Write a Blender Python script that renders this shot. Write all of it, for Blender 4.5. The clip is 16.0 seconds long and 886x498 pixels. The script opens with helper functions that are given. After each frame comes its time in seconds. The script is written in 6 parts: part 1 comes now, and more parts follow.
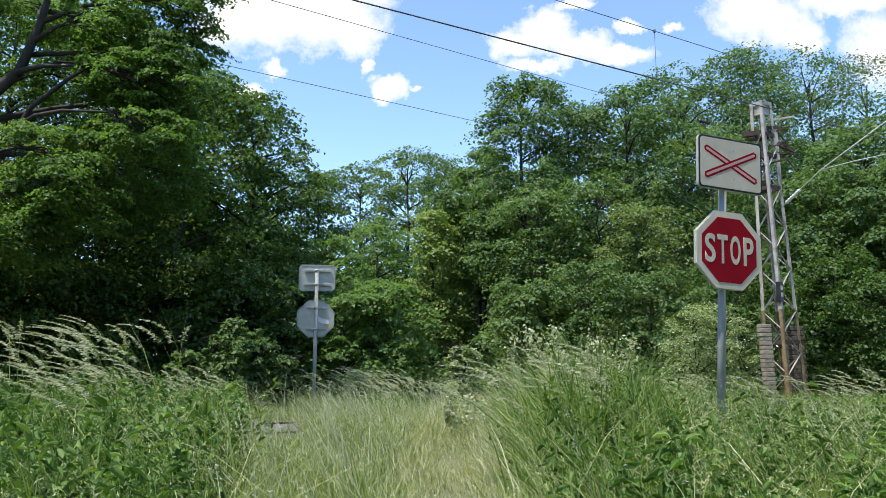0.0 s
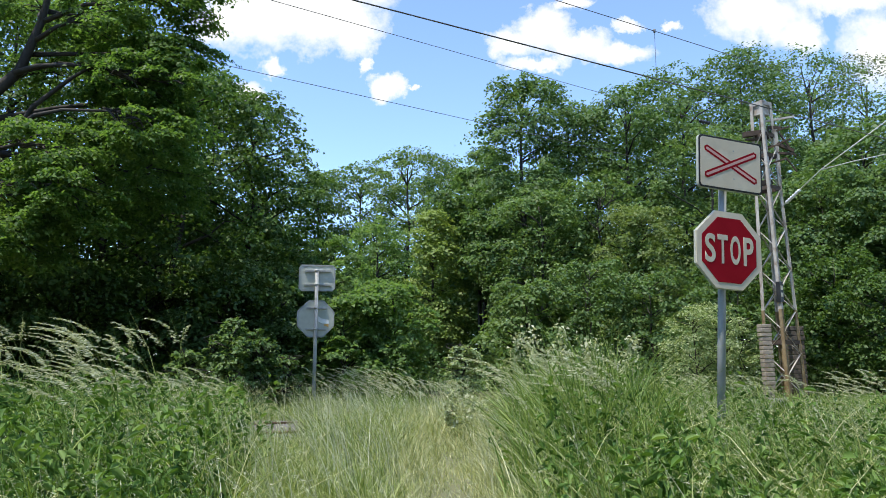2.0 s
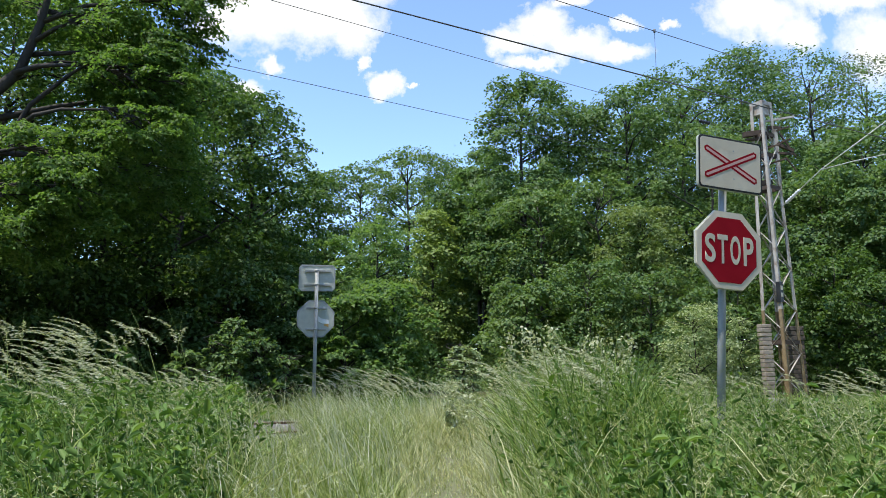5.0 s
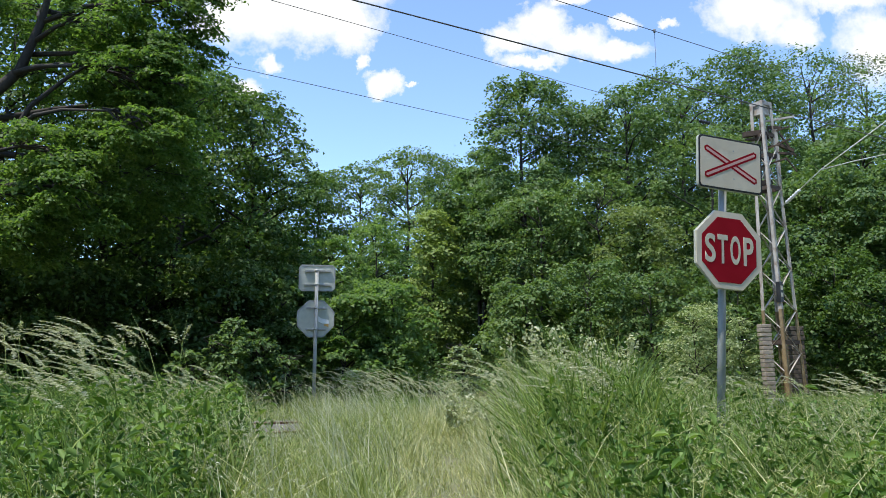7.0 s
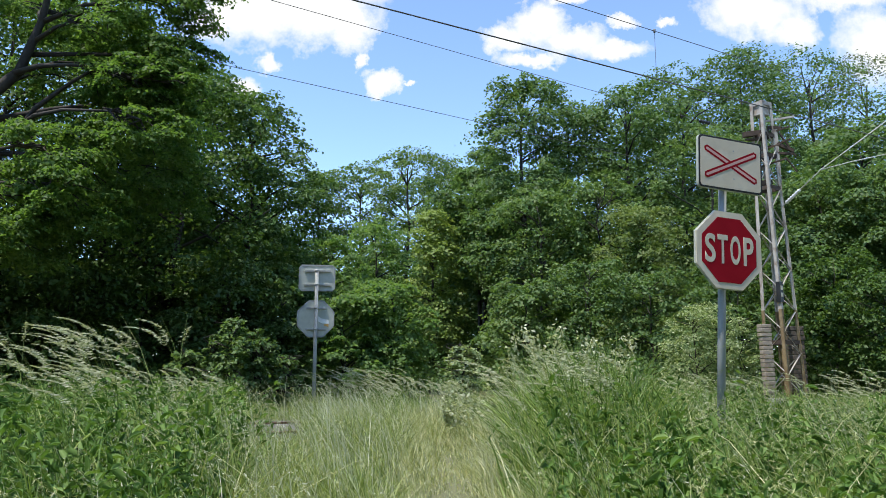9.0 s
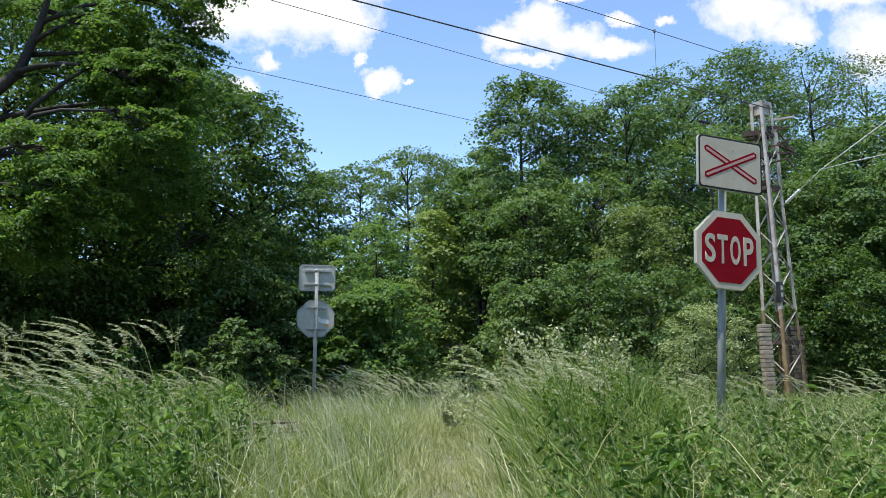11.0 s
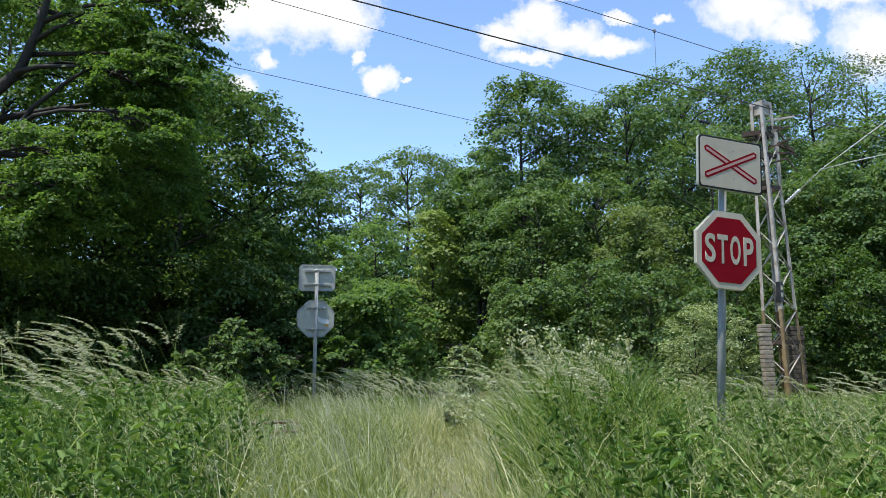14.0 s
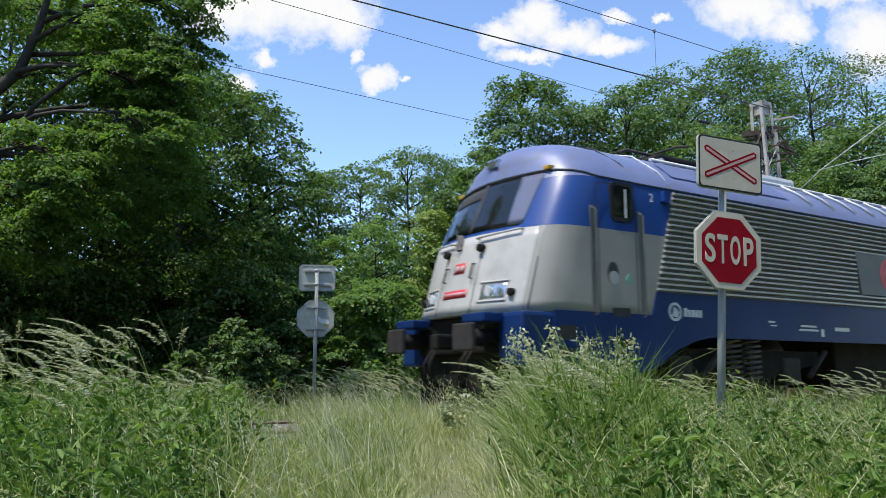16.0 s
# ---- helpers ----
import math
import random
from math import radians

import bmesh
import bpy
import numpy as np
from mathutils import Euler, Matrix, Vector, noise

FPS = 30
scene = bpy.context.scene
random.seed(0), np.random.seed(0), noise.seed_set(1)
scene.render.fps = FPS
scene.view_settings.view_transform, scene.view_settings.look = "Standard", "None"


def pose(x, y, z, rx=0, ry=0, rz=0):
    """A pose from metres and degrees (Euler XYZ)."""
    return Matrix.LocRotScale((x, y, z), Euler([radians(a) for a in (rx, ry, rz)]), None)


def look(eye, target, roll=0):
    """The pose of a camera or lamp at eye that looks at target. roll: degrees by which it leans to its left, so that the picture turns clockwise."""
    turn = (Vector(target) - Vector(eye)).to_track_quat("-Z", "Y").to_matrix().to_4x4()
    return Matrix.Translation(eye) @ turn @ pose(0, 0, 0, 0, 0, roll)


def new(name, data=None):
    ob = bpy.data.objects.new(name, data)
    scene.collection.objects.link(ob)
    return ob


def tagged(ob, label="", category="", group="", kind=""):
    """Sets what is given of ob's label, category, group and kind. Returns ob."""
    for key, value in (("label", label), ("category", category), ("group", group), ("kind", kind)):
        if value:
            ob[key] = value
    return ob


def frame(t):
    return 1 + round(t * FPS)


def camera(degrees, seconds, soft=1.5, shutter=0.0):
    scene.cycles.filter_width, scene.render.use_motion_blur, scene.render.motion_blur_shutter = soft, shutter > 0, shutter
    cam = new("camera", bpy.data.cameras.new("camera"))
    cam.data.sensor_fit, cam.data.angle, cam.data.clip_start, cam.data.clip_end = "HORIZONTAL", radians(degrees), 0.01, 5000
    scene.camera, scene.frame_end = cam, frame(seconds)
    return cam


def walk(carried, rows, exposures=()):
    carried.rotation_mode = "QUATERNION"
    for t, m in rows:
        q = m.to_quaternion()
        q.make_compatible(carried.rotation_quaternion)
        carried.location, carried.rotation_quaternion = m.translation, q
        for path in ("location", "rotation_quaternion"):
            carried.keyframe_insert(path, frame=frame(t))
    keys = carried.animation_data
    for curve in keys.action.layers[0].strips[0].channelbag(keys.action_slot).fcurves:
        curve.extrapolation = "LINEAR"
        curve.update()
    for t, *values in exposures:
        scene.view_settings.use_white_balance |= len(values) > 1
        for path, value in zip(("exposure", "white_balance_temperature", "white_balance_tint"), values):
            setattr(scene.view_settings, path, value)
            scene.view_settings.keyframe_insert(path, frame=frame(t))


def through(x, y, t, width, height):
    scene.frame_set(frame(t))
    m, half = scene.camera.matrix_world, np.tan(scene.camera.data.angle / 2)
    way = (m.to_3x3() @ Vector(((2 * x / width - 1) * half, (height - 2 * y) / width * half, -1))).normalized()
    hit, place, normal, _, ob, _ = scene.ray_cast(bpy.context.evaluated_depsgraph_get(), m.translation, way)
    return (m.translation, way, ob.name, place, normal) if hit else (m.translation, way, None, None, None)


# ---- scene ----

# ================= camera =================
cam = camera(60.3, 16.0, soft=0.9, shutter=0.12)
EYE = pose(0, 0, 0.615, 90 + 9.216, 0, 0)
walk(cam, [(0.0, EYE), (16.0, EYE)], exposures=[(0.0, 1.35), (4.0, 1.32), (9.0, 1.27), (13.0, 1.23), (15.3, 1.17), (16.0, 1.09)])

# ================= sky, sun =================
SUN_TO = Vector((-0.33, -0.24, 1.0)).normalized()
world = bpy.data.worlds.new("sky")
scene.world = world
world.use_nodes = True
wn = world.node_tree
sky = wn.nodes.new("ShaderNodeTexSky")
sky.sky_type = "NISHITA"
sky.sun_disc = False
sky.sun_elevation = math.asin(SUN_TO.z)
sky.sun_rotation = math.atan2(SUN_TO.x, SUN_TO.y)
sky.air_density, sky.dust_density, sky.ozone_density = 0.73, 0.0, 2.6
wn.nodes["Background"].inputs["Strength"].default_value = 0.15
wn.links.new(sky.outputs[0], wn.nodes["Background"].inputs["Color"])
sun = new("sun", bpy.data.lights.new("sun", "SUN"))
sun.data.energy, sun.data.angle, sun.data.color = 2.3, radians(1.0), (1.0, 0.95, 0.86)
sun.matrix_world = look(SUN_TO * 50, (0, 0, 0))

# ================= materials =================


def mat(name):
    m = bpy.data.materials.new(name)
    m.use_nodes = True
    return m, m.node_tree.nodes, m.node_tree.links, m.node_tree.nodes["Principled BSDF"]


def ramp(nodes, stops):
    r = nodes.new("ShaderNodeValToRGB")
    while len(r.color_ramp.elements) < len(stops):
        r.color_ramp.elements.new(0.5)
    for e, (p, c) in zip(r.color_ramp.elements, stops):
        e.position, e.color = p, (*c, 1)
    return r


def surface(name, c1, c2, rough=0.5, metal=0.0, scale=8.0, fine=90.0, bump=0.15, dirt=None, dirt_amount=0.3, spec=0.5):
    """Painted, metal or mineral surface with broad stains and a fine grain."""
    m, n, l, b = mat(name)
    co = n.new("ShaderNodeTexCoord")
    big, small = n.new("ShaderNodeTexNoise"), n.new("ShaderNodeTexNoise")
    big.inputs["Scale"].default_value, big.inputs["Detail"].default_value = scale, 6
    small.inputs["Scale"].default_value, small.inputs["Detail"].default_value = fine, 3
    r = ramp(n, [(0.3, c1), (0.7, c2)])
    for t in (big, small):
        l.new(co.outputs["Object"], t.inputs["Vector"])
    l.new(big.outputs["Fac"], r.inputs[0])
    out = r.outputs[0]
    if dirt:
        d = n.new("ShaderNodeTexNoise")
        d.inputs["Scale"].default_value, d.inputs["Detail"].default_value = scale * 2.3, 8
        l.new(co.outputs["Object"], d.inputs["Vector"])
        k = ramp(n, [(0.5, (0, 0, 0)), (0.75, (dirt_amount,) * 3)])
        mx = n.new("ShaderNodeMixRGB")
        l.new(d.outputs["Fac"], k.inputs[0])
        l.new(k.outputs[0], mx.inputs[0])
        l.new(out, mx.inputs[1])
        mx.inputs[2].default_value = (*dirt, 1)
        out = mx.outputs[0]
    l.new(out, b.inputs["Base Color"])
    rr = n.new("ShaderNodeMapRange")
    rr.inputs["To Min"].default_value, rr.inputs["To Max"].default_value = rough * 0.75, min(1, rough * 1.25)
    l.new(small.outputs["Fac"], rr.inputs["Value"])
    l.new(rr.outputs[0], b.inputs["Roughness"])
    b.inputs["Metallic"].default_value = metal
    b.inputs["Specular IOR Level"].default_value = spec
    bp = n.new("ShaderNodeBump")
    bp.inputs["Strength"].default_value, bp.inputs["Distance"].default_value = bump, 0.01
    l.new(small.outputs["Fac"], bp.inputs["Height"])
    l.new(bp.outputs[0], b.inputs["Normal"])
    return m


def foliage(name, dark, mid, light, through=0.42, rough=0.55, spec=0.35):
    """Leaves or blades: each one has its own shade, light passes through."""
    m, n, l, b = mat(name)
    geo, co = n.new("ShaderNodeNewGeometry"), n.new("ShaderNodeTexCoord")
    big = n.new("ShaderNodeTexNoise")
    big.inputs["Scale"].default_value, big.inputs["Detail"].default_value = 0.9, 3
    l.new(co.outputs["Object"], big.inputs["Vector"])
    add = n.new("ShaderNodeMath")
    add.operation = "MULTIPLY_ADD"
    l.new(geo.outputs["Random Per Island"], add.inputs[0])
    add.inputs[1].default_value = 0.6
    sc = n.new("ShaderNodeMath")
    sc.operation = "MULTIPLY"
    l.new(big.outputs["Fac"], sc.inputs[0])
    sc.inputs[1].default_value = 0.45
    l.new(sc.outputs[0], add.inputs[2])
    r = ramp(n, [(0.15, dark), (0.5, mid), (0.9, light)])
    l.new(add.outputs[0], r.inputs[0])
    l.new(r.outputs[0], b.inputs["Base Color"])
    b.inputs["Roughness"].default_value = rough
    b.inputs["Specular IOR Level"].default_value = spec
    tr = n.new("ShaderNodeBsdfTranslucent")
    warm = n.new("ShaderNodeMixRGB")
    warm.blend_type = "MULTIPLY"
    warm.inputs[0].default_value = 1
    warm.inputs[2].default_value = (1.15, 1.2, 0.56, 1)
    l.new(r.outputs[0], warm.inputs[1])
    l.new(warm.outputs[0], tr.inputs["Color"])
    mx = n.new("ShaderNodeMixShader")
    mx.inputs[0].default_value = through
    l.new(b.outputs[0], mx.inputs[1])
    l.new(tr.outputs[0], mx.inputs[2])
    l.new(mx.outputs[0], n["Material Output"].inputs["Surface"])
    return m


LEAF_OAK = foliage("leaf_oak", (0.044, 0.096, 0.026), (0.088, 0.162, 0.044), (0.14, 0.22, 0.066))
LEAF_SPRAY = foliage("leaf_spray", (0.059, 0.126, 0.031), (0.119, 0.211, 0.054), (0.180, 0.284, 0.081), through=0.58)
LEAF_MAPLE = foliage("leaf_maple", (0.054, 0.111, 0.037), (0.107, 0.187, 0.064), (0.177, 0.258, 0.100))
LEAF_LIME = foliage("leaf_lime", (0.075, 0.141, 0.047), (0.134, 0.222, 0.074), (0.209, 0.288, 0.112))
# a fresh light species, brightened further in place of missing sunlight
LEAF_FRESH = foliage("leaf_fresh", (0.096, 0.182, 0.056), (0.155, 0.263, 0.084), (0.235, 0.343, 0.126), through=0.55)
# ivy leaves tinted bright yellow for the sun that falls there early on
LEAF_IVY_SUN = foliage("leaf_ivy_sun", (0.13, 0.2, 0.055), (0.22, 0.3, 0.085), (0.32, 0.4, 0.13))
LEAF_WILLOW = foliage("leaf_willow", (0.107, 0.167, 0.056), (0.171, 0.237, 0.084), (0.246, 0.303, 0.130))
LEAF_PALE = foliage("leaf_pale", (0.12, 0.19, 0.07), (0.25, 0.33, 0.15), (0.62, 0.66, 0.46))
LEAF_GREY = foliage("leaf_grey", (0.09, 0.12, 0.07), (0.15, 0.18, 0.12), (0.23, 0.26, 0.19))
WEED = foliage("weed_leaf", (0.037, 0.090, 0.016), (0.105, 0.200, 0.038), (0.242, 0.350, 0.104), through=0.32, rough=0.6, spec=0.25)
GRASS_GREEN = foliage("grass_green", (0.058, 0.120, 0.023), (0.173, 0.270, 0.059), (0.420, 0.490, 0.162), through=0.3)
GRASS_MIX = foliage("grass_mixed", (0.089, 0.150, 0.032), (0.247, 0.320, 0.090), (0.588, 0.600, 0.279), through=0.3)
GRASS_PALE = foliage("grass_pale", (0.137, 0.185, 0.056), (0.367, 0.405, 0.171), (0.798, 0.750, 0.477), through=0.3)
STRAW = foliage("seed_heads", (0.3, 0.32, 0.2), (0.48, 0.5, 0.34), (0.7, 0.7, 0.54), through=0.3)
BARK = surface("bark", (0.018, 0.015, 0.012), (0.045, 0.038, 0.03), rough=0.9, scale=3, fine=25, bump=0.8)
SOIL = surface("soil", (0.10, 0.11, 0.045), (0.21, 0.20, 0.10), rough=0.95, scale=0.6, fine=30, bump=0.6)
BALLAST = surface("ballast_stone", (0.13, 0.12, 0.105), (0.27, 0.25, 0.22), rough=0.9, scale=6, fine=50, bump=0.6, dirt=(0.1, 0.06, 0.035))
CONCRETE = surface("concrete", (0.27, 0.25, 0.22), (0.42, 0.395, 0.35), rough=0.9, scale=3, fine=60, bump=0.5, dirt=(0.14, 0.12, 0.09), dirt_amount=0.6)
OLD_SLAB = surface("old_slab", (0.11, 0.10, 0.085), (0.21, 0.19, 0.165), rough=0.95, scale=5, fine=40, bump=0.9, dirt=(0.10, 0.12, 0.05), dirt_amount=0.8)
RAIL_STEEL = surface("rail_steel", (0.16, 0.09, 0.055), (0.27, 0.16, 0.1), rough=0.6, metal=0.6, scale=5)
GALV = surface("galvanised_steel", (0.30, 0.315, 0.31), (0.42, 0.43, 0.42), rough=0.7, metal=0.1, scale=5, fine=140, bump=0.08, dirt=(0.2, 0.2, 0.18))
MAST_STEEL = surface("mast_steel", (0.34, 0.30, 0.25), (0.56, 0.52, 0.46), rough=0.7, metal=0.1, scale=2.5, fine=70, dirt=(0.16, 0.085, 0.04), dirt_amount=0.75)
SIGN_RED = surface("sign_red", (0.25, 0.004, 0.012), (0.32, 0.007, 0.017), rough=0.8, spec=0.12, scale=3, bump=0.02)
SIGN_WHITE = surface("sign_white", (0.58, 0.52, 0.41), (0.68, 0.615, 0.495), spec=0.15, rough=0.7, scale=4, bump=0.03, dirt=(0.4, 0.39, 0.34))
SIGN_BACK = surface("sign_back", (0.42, 0.44, 0.38), (0.52, 0.54, 0.475), rough=0.55, metal=0.15, scale=4, bump=0.05, dirt=(0.25, 0.27, 0.25))
BLACK = surface("black_plastic", (0.012, 0.012, 0.013), (0.03, 0.03, 0.03), rough=0.5, scale=5)
RUST = surface("dark_rust", (0.04, 0.03, 0.022), (0.10, 0.065, 0.045), rough=0.9, scale=6, fine=60, bump=0.4)
FLOWER = foliage("pale_flowers", (0.22, 0.27, 0.13), (0.42, 0.45, 0.28), (0.78, 0.78, 0.62), through=0.35)
WIRE = surface("copper_wire", (0.10, 0.10, 0.095), (0.16, 0.155, 0.15), rough=0.6, metal=0.5, scale=3)
PORCELAIN = surface("insulator_glaze", (0.62, 0.63, 0.62), (0.75, 0.76, 0.75), rough=0.3, scale=6, bump=0.02)
STICKER_WHITE = surface("sticker_white", (0.7, 0.7, 0.7), (0.85, 0.85, 0.83), rough=0.5)
STICKER_ORANGE = surface("sticker_orange", (0.55, 0.3, 0.07), (0.7, 0.42, 0.12), rough=0.5)

# ================= mesh helpers =================


def part(name, bm, material, parent=None, label=""):
    """Link a bmesh as one mesh object under a thing or a part."""
    me = bpy.data.meshes.new(name)
    bm.to_mesh(me)
    bm.free()
    return linked(name, me, material, parent, label)


def linked(name, me, material, parent=None, label=""):
    if material:
        me.materials.append(material)
    ob = new(name, me)
    ob.parent = parent
    if label:
        ob["label"] = label
    return ob


def thing(name, m, label, category, group="", kind=""):
    ob = new(name)
    ob.matrix_basis = m
    return tagged(ob, label, category, group, kind)


def box(bm, x0, x1, y0, y1, z0, z1, bevel=0.0):
    g = bmesh.ops.create_cube(bm, size=1.0, matrix=Matrix.Translation(((x0 + x1) / 2, (y0 + y1) / 2, (z0 + z1) / 2)) @ Matrix.Diagonal((x1 - x0, y1 - y0, z1 - z0, 1)))
    if bevel:
        es = list({e for v in g["verts"] for e in v.link_edges})
        bmesh.ops.bevel(bm, geom=es, offset=bevel, segments=2, affect="EDGES", profile=0.6)
    return bm


def beam(bm, a, b, w, h=None, up=(0, 0, 1)):
    """A bar of rectangular section from a to b."""
    a, b = Vector(a), Vector(b)
    ax = (b - a).normalized()
    s = ax.cross(Vector(up))
    s = s.normalized() if s.length > 1e-4 else Vector((1, 0, 0))
    u = s.cross(ax)
    h = h or w
    vs = [bm.verts.new(p + s * i * w / 2 + u * j * h / 2) for p in (a, b) for i, j in ((-1, -1), (1, -1), (1, 1), (-1, 1))]
    for f in ((0, 1, 2, 3), (7, 6, 5, 4), (0, 4, 5, 1), (1, 5, 6, 2), (2, 6, 7, 3), (3, 7, 4, 0)):
        bm.faces.new([vs[i] for i in f])
    return bm


def tube(bm, pts, radii, sides=8, caps=True):
    """A round bar along a line of points."""
    pts = [Vector(p) for p in pts]
    if not hasattr(radii, "__len__"):
        radii = [radii] * len(pts)
    rings = []
    for i, p in enumerate(pts):
        ax = (pts[min(i + 1, len(pts) - 1)] - pts[max(i - 1, 0)]).normalized()
        s = ax.cross(Vector((0.13, 0.31, 0.94)))
        s = s.normalized() if s.length > 0.05 else ax.cross(Vector((1, 0, 0))).normalized()
        u = ax.cross(s)
        rings.append([bm.verts.new(p + (s * math.cos(k * 2 * math.pi / sides) + u * math.sin(k * 2 * math.pi / sides)) * radii[i]) for k in range(sides)])
    for r0, r1 in zip(rings, rings[1:]):
        for k in range(sides):
            f = bm.faces.new((r0[k], r0[(k + 1) % sides], r1[(k + 1) % sides], r1[k]))
            f.smooth = True
    if caps:
        bm.faces.new(rings[0][::-1])
        bm.faces.new(rings[-1])
    return bm


def prism(bm, outline, y0, y1, m=Matrix()):
    """A plate: an outline in x and z, from depth y0 to y1."""
    a = [bm.verts.new(m @ Vector((x, y0, z))) for x, z in outline]
    b = [bm.verts.new(m @ Vector((x, y1, z))) for x, z in outline]
    bm.faces.new(a)
    bm.faces.new(b[::-1])
    for i in range(len(a)):
        j = (i + 1) % len(a)
        bm.faces.new((a[j], a[i], b[i], b[j]))
    return bm


def rounded(w, h, r, n=5):
    pts = []
    for cx, cz, a0 in ((w / 2 - r, h / 2 - r, 0), (-w / 2 + r, h / 2 - r, 90), (-w / 2 + r, -h / 2 + r, 180), (w / 2 - r, -h / 2 + r, 270)):
        pts += [(cx + r * math.cos(radians(a0 + 90 * k / n)), cz + r * math.sin(radians(a0 + 90 * k / n))) for k in range(n + 1)]
    return pts


def quads(name, v, f):
    """A mesh from arrays of points and of four-cornered faces."""
    me = bpy.data.meshes.new(name)
    v, f = np.asarray(v, np.float32), np.asarray(f, np.int32)
    me.vertices.add(len(v))
    me.vertices.foreach_set("co", v.ravel())
    me.loops.add(f.size)
    me.loops.foreach_set("vertex_index", f.ravel())
    me.polygons.add(len(f))
    me.polygons.foreach_set("loop_start", np.arange(0, f.size, 4, dtype=np.int32))
    me.polygons.foreach_set("loop_total", np.full(len(f), 4, np.int32))
    me.update(calc_edges=True)
    return me


def unit(a):
    return a / np.maximum(np.linalg.norm(a, axis=1, keepdims=True), 1e-6)


def leaves(rng, pos, normal, size, slim=0.6, fold=0.18):
    """One folded four-cornered leaf at each place."""
    k = len(pos)
    t = unit(np.cross(normal, rng.normal(size=(k, 3))))
    s = np.cross(normal, t)
    L = (size * rng.uniform(0.65, 1.3, k))[:, None]
    v = np.empty((k, 4, 3))
    v[:, 0] = pos - t * L * 0.5
    v[:, 1] = pos + s * L * slim * 0.5 + normal * L * fold
    v[:, 2] = pos + t * L * 0.5 - normal * L * fold * 0.6
    v[:, 3] = pos - s * L * slim * 0.5 + normal * L * fold
    return v.reshape(-1, 3), np.arange(4 * k).reshape(-1, 4)


def broad_leaves(rng, pos, normal, size, slim=0.5, fold=0.16):
    """Oval leaves of two halves folded along the midrib, drooping at the tip."""
    k = len(pos)
    t = unit(np.cross(normal, rng.normal(size=(k, 3))))
    s = np.cross(normal, t)
    L = (size * rng.uniform(0.7, 1.25, k))[:, None]
    v = np.empty((k, 6, 3))
    v[:, 0] = pos - t * L * 0.5
    v[:, 1] = pos - t * L * 0.22 + s * L * slim * 0.5 + normal * L * fold
    v[:, 2] = pos + t * L * 0.18 + s * L * slim * 0.36 + normal * L * fold * 0.7
    v[:, 3] = pos + t * L * 0.5 - normal * L * fold * 0.8
    v[:, 4] = pos + t * L * 0.18 - s * L * slim * 0.36 + normal * L * fold * 0.7
    v[:, 5] = pos - t * L * 0.22 - s * L * slim * 0.5 + normal * L * fold
    f = np.array([[0, 1, 2, 3], [0, 3, 4, 5]])[None] + (np.arange(k) * 6)[:, None, None]
    return v.reshape(-1, 3), f.reshape(-1, 4)


def crown_mesh(rng, R, z0, z1, count, size, slim=0.62, gaps=0.1, lobe=0.36, flat=0.62, lean=(0, 0)):
    """A crown of rounded boughs, each of them layered sprays of leaves, with gaps between."""
    H = z1 - z0
    rl0 = lobe * R
    n = max(7, int(1.35 * 2 * math.pi * R * H * 0.8 / (math.pi * rl0 ** 2) * (1 - gaps)))
    u = (np.arange(n) + rng.uniform(0, 1, n)) / n
    turn = np.arange(n) * 2.39996 + rng.normal(0, 0.5, n)
    rl = rl0 * rng.uniform(0.65, 1.4, n) * (1.1 - 0.3 * u)
    prof = np.where(u < 0.4, np.sqrt(np.clip(1 - np.abs((u - 0.4) / 0.47) ** 2.2, 0, 1)), np.sqrt(np.clip(1 - np.abs((u - 0.4) / 0.61) ** 3.2, 0, 1)))
    rad = np.maximum(0, prof * R * rng.uniform(0.72, 1.16, n) - 0.55 * rl)
    cz = np.minimum(z0 + u * H, z1 - 0.75 * rl * rng.uniform(0.7, 1.6, n))
    cen = np.stack([np.cos(turn) * rad + lean[0] * u, np.sin(turn) * rad + lean[1] * u, cz], 1)
    share = rl ** 2 / (rl ** 2).sum()
    li = rng.choice(n, count, p=share)
    # sprays: thin drooping layers over the upper and outer side of each bough
    m = 13
    ds = rng.normal(size=(n, m, 3))
    ds[:, :, 2] = np.abs(ds[:, :, 2]) - 0.35
    ds[:, :, 0] += np.cos(turn)[:, None] * 0.45
    ds[:, :, 1] += np.sin(turn)[:, None] * 0.45
    ds = unit(ds.reshape(-1, 3)).reshape(n, m, 3)
    reach = rng.uniform(0.5, 1.08, (n, m))
    si = rng.integers(0, m, count)
    d = ds[li, si]
    r = rl[li][:, None]
    pos = cen[li] + d * r * reach[li, si][:, None] * [1, 1, flat + 0.15]
    off = rng.normal(0, 1, (count, 3)) * [0.27, 0.27, 0.07]
    off[:, 2] -= 0.4 * (off[:, 0] * d[:, 0] + off[:, 1] * d[:, 1]) + 0.35 * (off[:, 0] ** 2 + off[:, 1] ** 2)
    pos = pos + off * r
    nor = unit(np.array([0, 0, 0.75]) + d * 0.45 + off * 0.5 + rng.normal(0, 0.38, (count, 3)))
    return *leaves(rng, pos, nor, size, slim), cen


